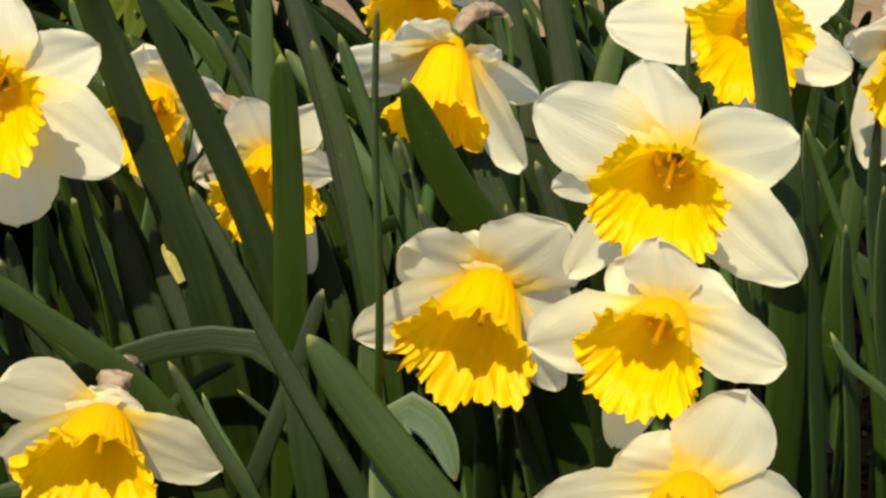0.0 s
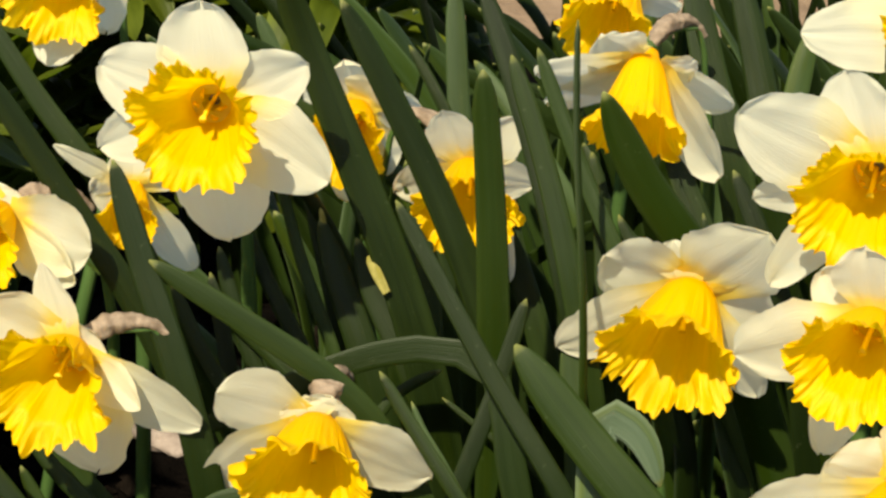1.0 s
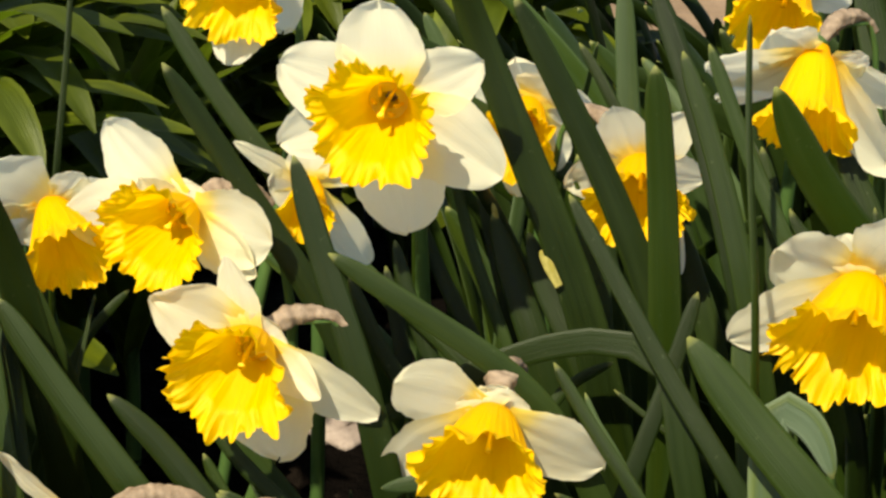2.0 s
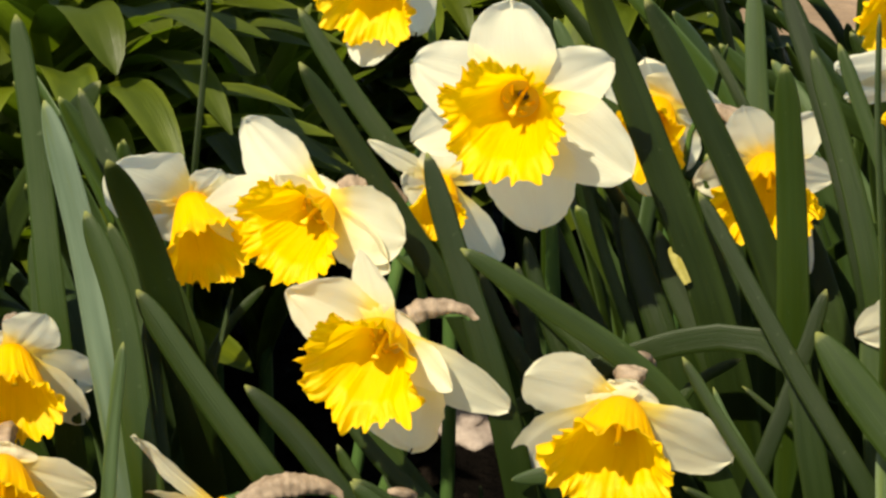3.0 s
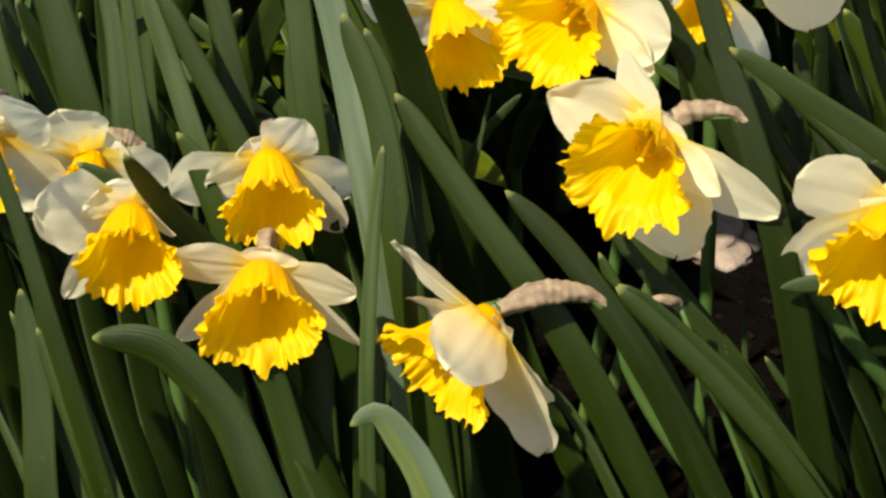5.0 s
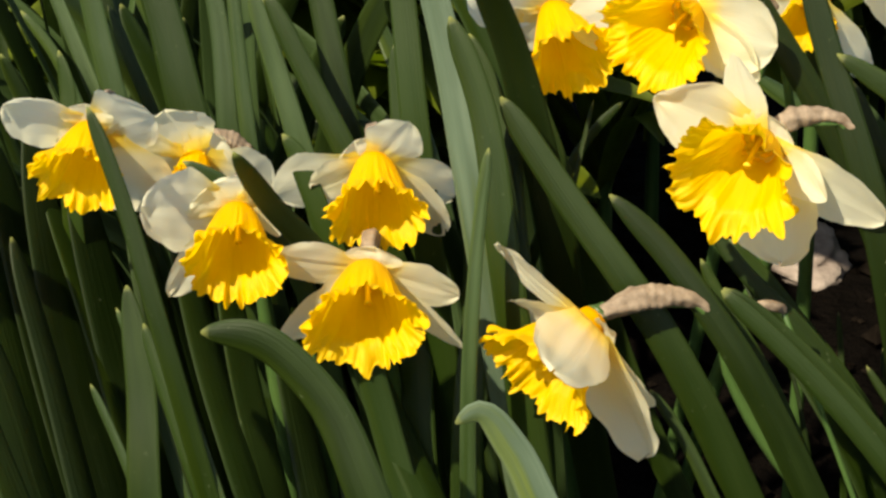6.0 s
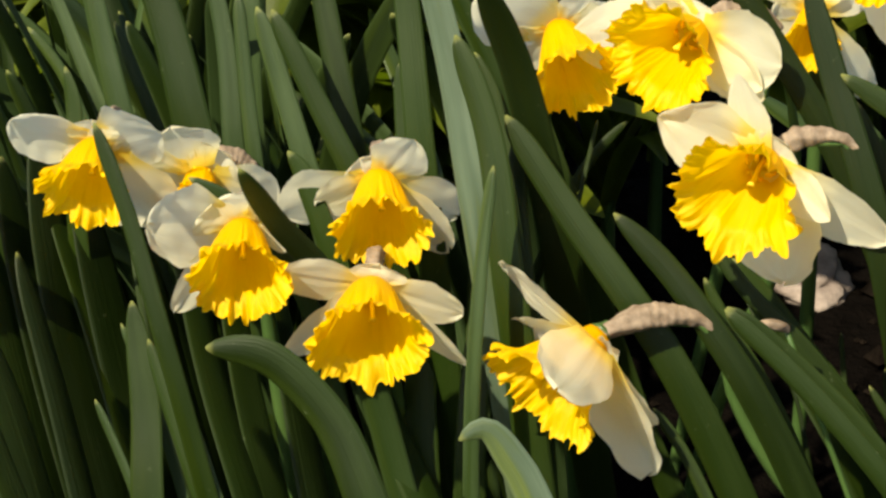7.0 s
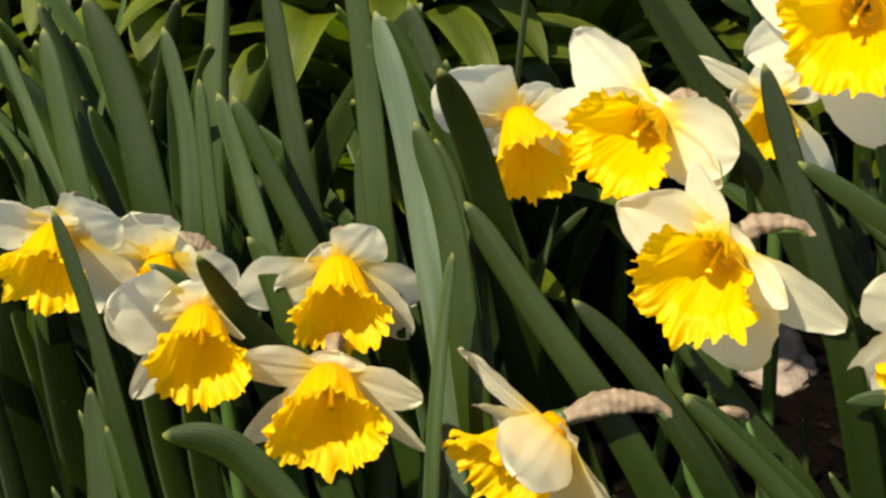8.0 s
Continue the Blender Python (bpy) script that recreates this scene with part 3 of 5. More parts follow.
# ---- strap leaves ----
def strap_leaf(parent, points, width, turn=0.0, pale=False, blunt=1.0, material=None, channel=-0.11, name="leaf"):
    """A strap leaf through the points, root first; turn: degrees by which its face turns about the vertical."""
    n = 120
    c = spline(points, n)
    run = sum((q - p).length for p, q in zip(c, c[1:]))
    zone = max(0.022, min(0.2, (1.35 if blunt > 1 else 1.9) * width / run))
    picks = [*range(0, 96, 4), *range(96, 112, 2), *range(112, n + 1)]
    key = points[0][0] * 91.7 + points[0][1] * 57.3 + width * 811
    spin = 26 * math.sin(key * 3.3)
    groove = channel * (1.0 + 0.9 * math.sin(key * 5.7)) if channel < 0 else channel
    rows, uvs = [], []
    cols = (-1, -0.8, -0.5, -0.17, 0.17, 0.5, 0.8, 1)
    for i in picks:
        p, u = c[i], i / n
        tan = (c[min(i + 1, n)] - c[max(i - 1, 0)]).normalized()
        way = radians(turn + spin * (u - 0.75))
        side = tan.cross(Vector((math.sin(way), -math.cos(way), 0.25)))
        side = side.normalized() if side.length > 0.05 else Vector((1, 0, 0))
        nor = side.cross(tan)
        w = width / 2 * (0.74 + 0.26 * min(1, u * 2.2)) * (1 - 0.34 * max(0.0, (u - 0.5) / 0.5) ** 2) * max(0.0, 1 - max(0.0, (u - 1 + zone) / zone) ** 2.1) ** 0.55
        w = max(w, width * 0.03)
        th = min(0.0005, w * 0.3)
        front = [p + side * (w * v) - nor * (groove * w * (1 - abs(v) ** 1.5)) + nor * (th * (1 - v * v) ** 0.5) for v in cols]
        rear = [p + side * (w * v) - nor * (groove * w * (1 - abs(v) ** 1.5)) - nor * (th * (1 - v * v) ** 0.5 + 0.0002) for v in reversed(cols)]
        rows.append(front + rear)
        uvs.append([(u, v) for v in cols] + [(u, v) for v in reversed(cols)])
    bm = sheet(rows, uvs, True)
    k = len(cols) * 2
    bm.verts.ensure_lookup_table()
    bm.faces.new(bm.verts[-k:])
    return part(name, bm, material or (LEAF_PALE if pale else LEAF), parent)


def clump(x, y, label="tuft of upright blue green daffodil leaves"):
    return thing("daffodil_leaf_tuft", (x, y, ground_height(x, y) - 0.005), label, "leaves", "leaf tufts in the bed")


tuft = clump(-0.180, -0.021)
strap_leaf(tuft, [(-0.2225, -0.0019, 0.0000), (-0.2288, 0.0081, 0.1668), (-0.2327, 0.0181, 0.3337), (-0.2335, 0.0271, 0.3552), (-0.2375, 0.0328, 0.3703)], 0.0103)
strap_leaf(tuft, [(-0.1919, 0.1340, 0.0000), (-0.1934, 0.1440, 0.1748), (-0.1944, 0.1540, 0.3496), (-0.1946, 0.1653, 0.3762), (-0.1933, 0.1800, 0.4101)], 0.0121, pale=True)
strap_leaf(tuft, [(-0.1781, -0.0731, 0.0000), (-0.2109, -0.0631, 0.1032), (-0.2309, -0.0531, 0.2063), (-0.2491, -0.0294, 0.2632), (-0.2697, -0.0040, 0.3244)], 0.0252, turn=73)
strap_leaf(tuft, [(-0.1675, -0.0113, 0.0000), (-0.2042, -0.0013, 0.1192), (-0.2267, 0.0087, 0.2385), (-0.2403, 0.0272, 0.2826), (-0.2517, 0.0472, 0.3288)], 0.0302, turn=71)
strap_leaf(tuft, [(-0.1611, -0.0621, 0.0000), (-0.1968, -0.0521, 0.1001), (-0.2186, -0.0421, 0.2003), (-0.2393, -0.0185, 0.2579), (-0.2631, 0.0147, 0.3367)], 0.0264, turn=74)
strap_leaf(tuft, [(-0.1570, -0.1136, 0.0000), (-0.1674, -0.1036, 0.1215), (-0.1737, -0.0936, 0.2430), (-0.1766, -0.0766, 0.2770), (-0.1837, -0.0603, 0.3112)], 0.0148)
tuft = clump(-0.148, -0.012)
strap_leaf(tuft, [(-0.1566, 0.0779, 0.0000), (-0.0868, 0.0879, 0.1386), (-0.0441, 0.0979, 0.2773), (-0.0317, 0.1120, 0.3016), (-0.0154, 0.1232, 0.3178)], 0.0065, turn=30)
strap_leaf(tuft, [(-0.1555, -0.0604, 0.0000), (-0.1890, -0.0504, 0.0999), (-0.2094, -0.0404, 0.1998), (-0.2303, -0.0148, 0.2617), (-0.2499, 0.0223, 0.3466)], 0.0255, turn=68)
strap_leaf(tuft, [(-0.1543, -0.0865, 0.0000), (-0.1890, -0.0765, 0.1081), (-0.2103, -0.0665, 0.2163), (-0.2229, -0.0502, 0.2554), (-0.2430, -0.0265, 0.3131)], 0.0143, turn=67)
strap_leaf(tuft, [(-0.1419, 0.0249, 0.0000), (-0.1900, 0.0349, 0.1693), (-0.2195, 0.0449, 0.3385), (-0.2303, 0.0588, 0.3763), (-0.2396, 0.0721, 0.4117)], 0.0131, pale=True, blunt=1.3)
strap_leaf(tuft, [(-0.1393, 0.0286, 0.0000), (-0.1604, 0.0386, 0.1629), (-0.1733, 0.0486, 0.3258), (-0.1799, 0.0689, 0.3766), (-0.1899, 0.0813, 0.4103)], 0.0110, pale=True, blunt=1.3)
strap_leaf(tuft, [(-0.1392, -0.0535, 0.0000), (-0.1745, -0.0435, 0.0982), (-0.1962, -0.0335, 0.1964), (-0.2157, -0.0116, 0.2501), (-0.2463, 0.0175, 0.3234)], 0.0177, turn=70)
tuft = clump(-0.126, -0.053)
strap_leaf(tuft, [(-0.1374, -0.1300, 0.0000), (-0.1832, -0.1200, 0.1219), (-0.2113, -0.1100, 0.2438), (-0.2253, -0.0951, 0.2806), (-0.2457, -0.0786, 0.3235)], 0.0239, turn=68)
strap_leaf(tuft, [(-0.1359, -0.0484, 0.0000), (-0.1707, -0.0384, 0.0967), (-0.1920, -0.0284, 0.1935), (-0.2116, -0.0063, 0.2475), (-0.2370, 0.0281, 0.3294)], 0.0267, turn=66)
strap_leaf(tuft, [(-0.1000, 0.0000, 0.0000), (-0.1150, -0.0100, 0.2000), (-0.1350, -0.0180, 0.3100), (-0.1490, -0.0200, 0.3320), (-0.1582, -0.0220, 0.3400), (-0.1692, -0.0229, 0.3468)], 0.0094, pale=True)
strap_leaf(tuft, [(-0.1223, 0.0212, 0.0000), (-0.1470, 0.0312, 0.1646), (-0.1622, 0.0412, 0.3293), (-0.1669, 0.0533, 0.3598), (-0.1711, 0.0664, 0.3926)], 0.0085, pale=True, blunt=1.3)
strap_leaf(tuft, [(-0.1212, -0.0191, 0.0000), (-0.1623, -0.0091, 0.1143), (-0.1875, 0.0009, 0.2286), (-0.2034, 0.0188, 0.2723), (-0.2155, 0.0343, 0.3094)], 0.0316, turn=70)
strap_leaf(tuft, [(-0.1165, -0.0530, 0.0000), (-0.1500, -0.0430, 0.0990), (-0.1706, -0.0330, 0.1979), (-0.1888, -0.0109, 0.2513), (-0.2048, 0.0125, 0.3066)], 0.0237, turn=74)
tuft = clump(-0.103, -0.025)
strap_leaf(tuft, [(-0.1092, 0.0340, 0.0000), (-0.1850, 0.0440, 0.1698), (-0.2314, 0.0540, 0.3396), (-0.2457, 0.0647, 0.3713), (-0.2612, 0.0761, 0.4052)], 0.0082, pale=True)
strap_leaf(tuft, [(-0.1064, -0.1629, 0.0000), (-0.1657, -0.1529, 0.1326), (-0.2021, -0.1429, 0.2652), (-0.2130, -0.1335, 0.2892), (-0.2217, -0.1247, 0.3113)], 0.0166, turn=73)
strap_leaf(tuft, [(-0.1064, 0.0293, 0.0000), (-0.1583, 0.0393, 0.1676), (-0.1901, 0.0493, 0.3352), (-0.2074, 0.0695, 0.3908), (-0.2227, 0.0806, 0.4238)], 0.0196, blunt=1.3)
strap_leaf(tuft, [(-0.1002, -0.0314, 0.0000), (-0.1301, -0.0214, 0.0929), (-0.1484, -0.0114, 0.1859), (-0.1618, 0.0059, 0.2273), (-0.1760, 0.0324, 0.2881)], 0.0199, turn=67)
strap_leaf(tuft, [(-0.0986, 0.0228, 0.0000), (-0.1838, 0.0328, 0.1707), (-0.2360, 0.0428, 0.3413), (-0.2461, 0.0494, 0.3615), (-0.2609, 0.0542, 0.3796)], 0.0072, pale=True)
strap_leaf(tuft, [(-0.0962, -0.0414, 0.0000), (-0.1326, -0.0314, 0.0958), (-0.1550, -0.0214, 0.1917), (-0.1757, 0.0005, 0.2458), (-0.1947, 0.0289, 0.3125)], 0.0221, turn=72)
tuft = clump(-0.088, -0.052)
strap_leaf(tuft, [(-0.0923, -0.0283, 0.0000), (-0.1169, -0.0183, 0.0925), (-0.1320, -0.0083, 0.1851), (-0.1430, 0.0094, 0.2264), (-0.1572, 0.0349, 0.2851)], 0.0199, turn=68)
strap_leaf(tuft, [(-0.0915, -0.1032, 0.0000), (-0.1348, -0.0932, 0.1152), (-0.1614, -0.0832, 0.2304), (-0.1757, -0.0679, 0.2681), (-0.1908, -0.0560, 0.2991)], 0.0052, pale=True)
strap_leaf(tuft, [(-0.0910, 0.0451, 0.0000), (-0.1661, 0.0551, 0.1653), (-0.2120, 0.0651, 0.3307), (-0.2225, 0.0728, 0.3535), (-0.2317, 0.0797, 0.3741)], 0.0073, pale=True)
strap_leaf(tuft, [(-0.0849, -0.1145, 0.0000), (-0.1409, -0.1045, 0.1183), (-0.1751, -0.0945, 0.2365), (-0.1855, -0.0861, 0.2582), (-0.1958, -0.0787, 0.2780)], 0.0051, pale=True)
strap_leaf(tuft, [(-0.0847, -0.0845, 0.0000), (-0.1279, -0.0745, 0.1095), (-0.1544, -0.0645, 0.2190), (-0.1666, -0.0523, 0.2497), (-0.1808, -0.0414, 0.2784)], 0.0058, pale=True)
strap_leaf(tuft, [(-0.0814, -0.0252, 0.0000), (-0.1026, -0.0152, 0.0921), (-0.1156, -0.0052, 0.1843), (-0.1241, 0.0109, 0.2212), (-0.1404, 0.0329, 0.2735)], 0.0138, turn=55)
tuft = clump(-0.074, 0.007)
strap_leaf(tuft, [(-0.0779, 0.1628, 0.0000), (-0.0639, 0.1728, 0.1755), (-0.0553, 0.1828, 0.3511), (-0.0518, 0.2009, 0.3954), (-0.0493, 0.2190, 0.4398)], 0.0040, turn=40)
strap_leaf(tuft, [(-0.0771, -0.0154, 0.0000), (-0.0845, -0.0054, 0.1080), (-0.0890, 0.0046, 0.2160), (-0.0920, 0.0247, 0.2586), (-0.0944, 0.0387, 0.2885)], 0.0156)
strap_leaf(tuft, [(-0.0767, 0.0229, 0.0000), (-0.0477, 0.0329, 0.1488), (-0.0299, 0.0429, 0.2976), (-0.0262, 0.0526, 0.3164), (-0.0209, 0.0654, 0.3411)], 0.0026)
strap_leaf(tuft, [(-0.0745, -0.0224, 0.0000), (-0.0688, -0.0124, 0.1188), (-0.0652, -0.0024, 0.2377), (-0.0634, 0.0161, 0.2749), (-0.0640, 0.0351, 0.3143)], 0.0138)
strap_leaf(tuft, [(-0.0719, -0.1213, 0.0000), (-0.1246, -0.1113, 0.1582), (-0.1569, -0.1013, 0.3164), (-0.1714, -0.0857, 0.3597), (-0.1841, -0.0754, 0.3900)], 0.0085)
strap_leaf(tuft, [(-0.0683, 0.0180, 0.0000), (-0.0853, 0.0280, 0.1591), (-0.0957, 0.0380, 0.3182), (-0.0980, 0.0466, 0.3398), (-0.1009, 0.0578, 0.3679)], 0.0117, blunt=1.3)
tuft = clump(-0.058, -0.026)
strap_leaf(tuft, [(-0.0659, -0.0775, 0.0000), (-0.0570, -0.0675, 0.1518), (-0.0515, -0.0575, 0.3037), (-0.0497, -0.0448, 0.3349), (-0.0469, -0.0341, 0.3610)], 0.0067, pale=True)
strap_leaf(tuft, [(-0.0654, -0.0030, 0.0000), (-0.0664, 0.0070, 0.1272), (-0.0671, 0.0170, 0.2545), (-0.0674, 0.0334, 0.2931), (-0.0677, 0.0498, 0.3317)], 0.0093)
strap_leaf(tuft, [(-0.0599, 0.0310, 0.0000), (-0.0990, 0.0410, 0.1672), (-0.1230, 0.0510, 0.3343), (-0.1355, 0.0710, 0.3869), (-0.1454, 0.0896, 0.4350)], 0.0132)
strap_leaf(tuft, [(-0.0590, -0.1266, 0.0000), (-0.1131, -0.1166, 0.1265), (-0.1463, -0.1066, 0.2529), (-0.1593, -0.0934, 0.2829), (-0.1701, -0.0827, 0.3073)], 0.0091)
strap_leaf(tuft, [(-0.0503, 0.0070, 0.0000), (-0.0736, 0.0170, 0.1718), (-0.0879, 0.0270, 0.3436), (-0.0960, 0.0505, 0.4027), (-0.1056, 0.0718, 0.4563)], 0.0128, blunt=1.3)
strap_leaf(tuft, [(-0.0452, 0.0151, 0.0000), (-0.1031, 0.0251, 0.1651), (-0.1387, 0.0351, 0.3301), (-0.1502, 0.0468, 0.3628), (-0.1604, 0.0564, 0.3900)], 0.0117, pale=True, blunt=1.3)
tuft = clump(-0.010, -0.014)
strap_leaf(tuft, [(-0.0257, 0.0070, 0.0000), (-0.0825, -0.0130, 0.1580), (-0.1172, -0.0330, 0.3159), (-0.1270, -0.0511, 0.3427), (-0.1337, -0.0681, 0.3708)], 0.0130, pale=True)
strap_leaf(tuft, [(-0.0199, 0.0163, 0.0000), (-0.0406, 0.0263, 0.1444), (-0.0534, 0.0363, 0.2887), (-0.0598, 0.0565, 0.3331), (-0.0726, 0.0704, 0.3673)], 0.0154)
strap_leaf(tuft, [(-0.0086, -0.0268, 0.0000), (-0.0283, -0.0168, 0.1405), (-0.0403, -0.0068, 0.2809), (-0.0456, 0.0082, 0.3185), (-0.0475, 0.0216, 0.3519)], 0.0113)
strap_leaf(tuft, [(-0.0077, -0.0164, 0.0000), (-0.0823, -0.0064, 0.1645), (-0.1281, 0.0036, 0.3291), (-0.1329, 0.0072, 0.3396), (-0.1380, 0.0089, 0.3460)], 0.0126, blunt=1.4)
strap_leaf(tuft, [(0.0009, -0.0348, 0.0000), (-0.0501, -0.0254, 0.0968), (-0.0813, -0.0160, 0.1936), (-0.0962, -0.0056, 0.2216), (-0.1212, 0.0142, 0.2731)], 0.0189, turn=55)
strap_leaf(tuft, [(0.0033, -0.0289, 0.0000), (-0.0350, -0.0189, 0.1657), (-0.0585, -0.0089, 0.3313), (-0.0718, 0.0135, 0.3883), (-0.0864, 0.0311, 0.4335)], 0.0158, turn=-10, material=SILVERY)
tuft = clump(0.044, -0.009)
strap_leaf(tuft, [(0.0044, -0.0470, 0.0000), (-0.0256, -0.0370, 0.1558), (-0.0440, -0.0270, 0.3116), (-0.0550, -0.0047, 0.3679), (-0.0675, 0.0065, 0.3972)], 0.0143, blunt=1.3)
strap_leaf(tuft, [(0.0176, 0.0373, 0.0000), (-0.0152, 0.0226, 0.1717), (-0.0354, 0.0080, 0.3435), (-0.0441, 0.0016, 0.3889), (-0.0541, -0.0091, 0.4237)], 0.0168, blunt=1.3)
strap_leaf(tuft, [(0.0306, 0.0086, 0.0000), (-0.0614, 0.0186, 0.1656), (-0.1178, 0.0286, 0.3311), (-0.1348, 0.0382, 0.3615), (-0.1514, 0.0479, 0.3918)], 0.0124, blunt=1.3)
strap_leaf(tuft, [(0.0480, -0.1648, 0.0000), (-0.0261, -0.1548, 0.1368), (-0.0715, -0.1448, 0.2736), (-0.0919, -0.1310, 0.3109), (-0.1124, -0.1274, 0.3275), (-0.1314, -0.1300, 0.3305)], 0.0177, blunt=1.3)
strap_leaf(tuft, [(0.0693, -0.0033, 0.0000), (0.1219, 0.0067, 0.1379), (0.1542, 0.0167, 0.2758), (0.1702, 0.0307, 0.3174), (0.1892, 0.0320, 0.3291)], 0.0065)
strap_leaf(tuft, [(0.0951, 0.1166, 0.0000), (0.0885, 0.1266, 0.0826), (0.0845, 0.1366, 0.1653), (0.0830, 0.1460, 0.1843), (0.0810, 0.1548, 0.2021)], 0.0035)
tuft = clump(0.115, -0.008)
strap_leaf(tuft, [(0.0992, 0.1091, 0.0000), (0.0794, 0.1186, 0.0771), (0.0672, 0.1281, 0.1543), (0.0629, 0.1359, 0.1710), (0.0573, 0.1424, 0.1855)], 0.0029)
strap_leaf(tuft, [(0.1065, -0.0296, 0.0000), (0.1600, -0.0196, 0.1478), (0.1928, -0.0096, 0.2955), (0.2112, 0.0075, 0.3458), (0.2182, 0.0150, 0.3675)], 0.0088, blunt=1.4)
strap_leaf(tuft, [(0.1127, -0.1624, 0.0000), (0.0345, -0.1524, 0.1381), (-0.0135, -0.1424, 0.2762), (-0.0245, -0.1354, 0.2956), (-0.0361, -0.1325, 0.3067), (-0.0432, -0.1356, 0.3033)], 0.0156, material=SILVERY)
strap_leaf(tuft, [(0.1141, 0.0270, 0.0000), (0.0097, 0.0370, 0.1878), (-0.0543, 0.0470, 0.3756), (-0.0698, 0.0574, 0.4032), (-0.0806, 0.0667, 0.4274)], 0.0119)
strap_leaf(tuft, [(0.1168, 0.0753, 0.0000), (0.1096, 0.0853, 0.0834), (0.1052, 0.0953, 0.1668), (0.1038, 0.1033, 0.1827), (0.1012, 0.1145, 0.2055)], 0.0038)
strap_leaf(tuft, [(0.1381, -0.0646, 0.0000), (0.0751, -0.0546, 0.1113), (0.0365, -0.0446, 0.2226), (0.0227, -0.0358, 0.2467), (0.0115, -0.0313, 0.2610)], 0.0065)
tuft = clump(0.158, 0.029)
strap_leaf(tuft, [(0.1410, 0.0550, 0.0000), (0.1253, 0.0650, 0.0840), (0.1156, 0.0750, 0.1681), (0.1122, 0.0836, 0.1860), (0.1107, 0.0902, 0.1994)], 0.0035, material=YELLOWED)
strap_leaf(tuft, [(0.1439, 0.0959, 0.3584), (0.1433, 0.0986, 0.3647), (0.1420, 0.1009, 0.3698)], 0.0025, material=YELLOWED)
strap_leaf(tuft, [(0.1464, -0.0328, 0.3006), (0.1399, -0.0316, 0.3045), (0.0982, -0.0328, 0.3065)], 0.0073, pale=True)
strap_leaf(tuft, [(0.1583, 0.0390, 0.0000), (0.1268, 0.0490, 0.1525), (0.1075, 0.0590, 0.3050), (0.1025, 0.0697, 0.3293), (0.0975, 0.0788, 0.3495)], 0.0089)
strap_leaf(tuft, [(0.1677, 0.0522, 0.3530), (0.1639, 0.0555, 0.3595), (0.1602, 0.0589, 0.3661)], 0.0044, material=YELLOWED)
strap_leaf(tuft, [(0.1895, -0.0349, 0.0000), (0.1263, -0.0249, 0.1761), (0.0876, -0.0149, 0.3521), (0.0739, -0.0003, 0.3898), (0.0636, 0.0120, 0.4216)], 0.0133)
tuft = clump(0.206, -0.008)
strap_leaf(tuft, [(0.1931, -0.0201, 0.0000), (0.1027, -0.0101, 0.1326), (0.0473, -0.0001, 0.2651), (0.0358, 0.0048, 0.2819), (0.0276, 0.0098, 0.2976)], 0.0080)
strap_leaf(tuft, [(0.1988, -0.0464, 0.0000), (0.0816, -0.0364, 0.1466), (0.0099, -0.0264, 0.2931), (-0.0260, -0.0101, 0.3376), (-0.0480, 0.0008, 0.3673)], 0.0148, blunt=1.3)
strap_leaf(tuft, [(0.2000, -0.0357, 0.0000), (0.1740, -0.0257, 0.1184), (0.1581, -0.0157, 0.2368), (0.1532, -0.0057, 0.2590), (0.1484, 0.0014, 0.2752)], 0.0249, turn=55)
strap_leaf(tuft, [(0.2075, 0.0935, 0.0000), (0.1968, 0.1035, 0.1505), (0.1902, 0.1135, 0.3011), (0.1882, 0.1246, 0.3276), (0.1826, 0.1390, 0.3605)], 0.0180, pale=True)
strap_leaf(tuft, [(0.2159, -0.0200, 0.0000), (0.1611, -0.0100, 0.1141), (0.1276, -0.0000, 0.2282), (0.1133, 0.0126, 0.2577), (0.0992, 0.0211, 0.2785)], 0.0159, turn=55)
strap_leaf(tuft, [(0.2191, -0.0211, 0.0000), (0.1355, -0.0111, 0.1166), (0.0843, -0.0011, 0.2333), (0.0633, 0.0108, 0.2625), (0.0422, 0.0217, 0.2896)], 0.0212, turn=55)
tuft = clump(0.229, 0.037)
strap_leaf(tuft, [(0.2219, 0.0847, 0.0000), (0.1807, 0.0947, 0.1522), (0.1555, 0.1047, 0.3044), (0.1438, 0.1242, 0.3471), (0.1360, 0.1387, 0.3792)], 0.0118)
strap_leaf(tuft, [(0.2245, 0.0187, 0.0000), (0.1588, 0.0287, 0.1603), (0.1185, 0.0387, 0.3206), (0.1088, 0.0477, 0.3441), (0.1013, 0.0577, 0.3697)], 0.0092)
strap_leaf(tuft, [(0.2280, 0.0288, 0.0000), (0.2164, 0.0306, 0.1695), (0.2093, 0.0324, 0.3389), (0.2051, 0.0384, 0.3991), (0.1996, 0.0408, 0.4498)], 0.0149, blunt=1.4)
strap_leaf(tuft, [(0.2302, -0.0511, 0.0000), (0.1101, -0.0411, 0.1458), (0.0365, -0.0311, 0.2916), (0.0165, -0.0223, 0.3157), (-0.0049, -0.0154, 0.3353)], 0.0134)
strap_leaf(tuft, [(0.2328, -0.0199, 0.0000), (0.1746, -0.0099, 0.1132), (0.1390, 0.0001, 0.2264), (0.1271, 0.0098, 0.2493), (0.1151, 0.0223, 0.2783)], 0.0159, turn=55)
strap_leaf(tuft, [(0.2367, 0.1620, 0.0000), (0.2216, 0.1720, 0.1658), (0.2124, 0.1820, 0.3316), (0.2081, 0.2019, 0.3784), (0.2050, 0.2253, 0.4349)], 0.0133, pale=True)
tuft = clump(0.249, -0.018)
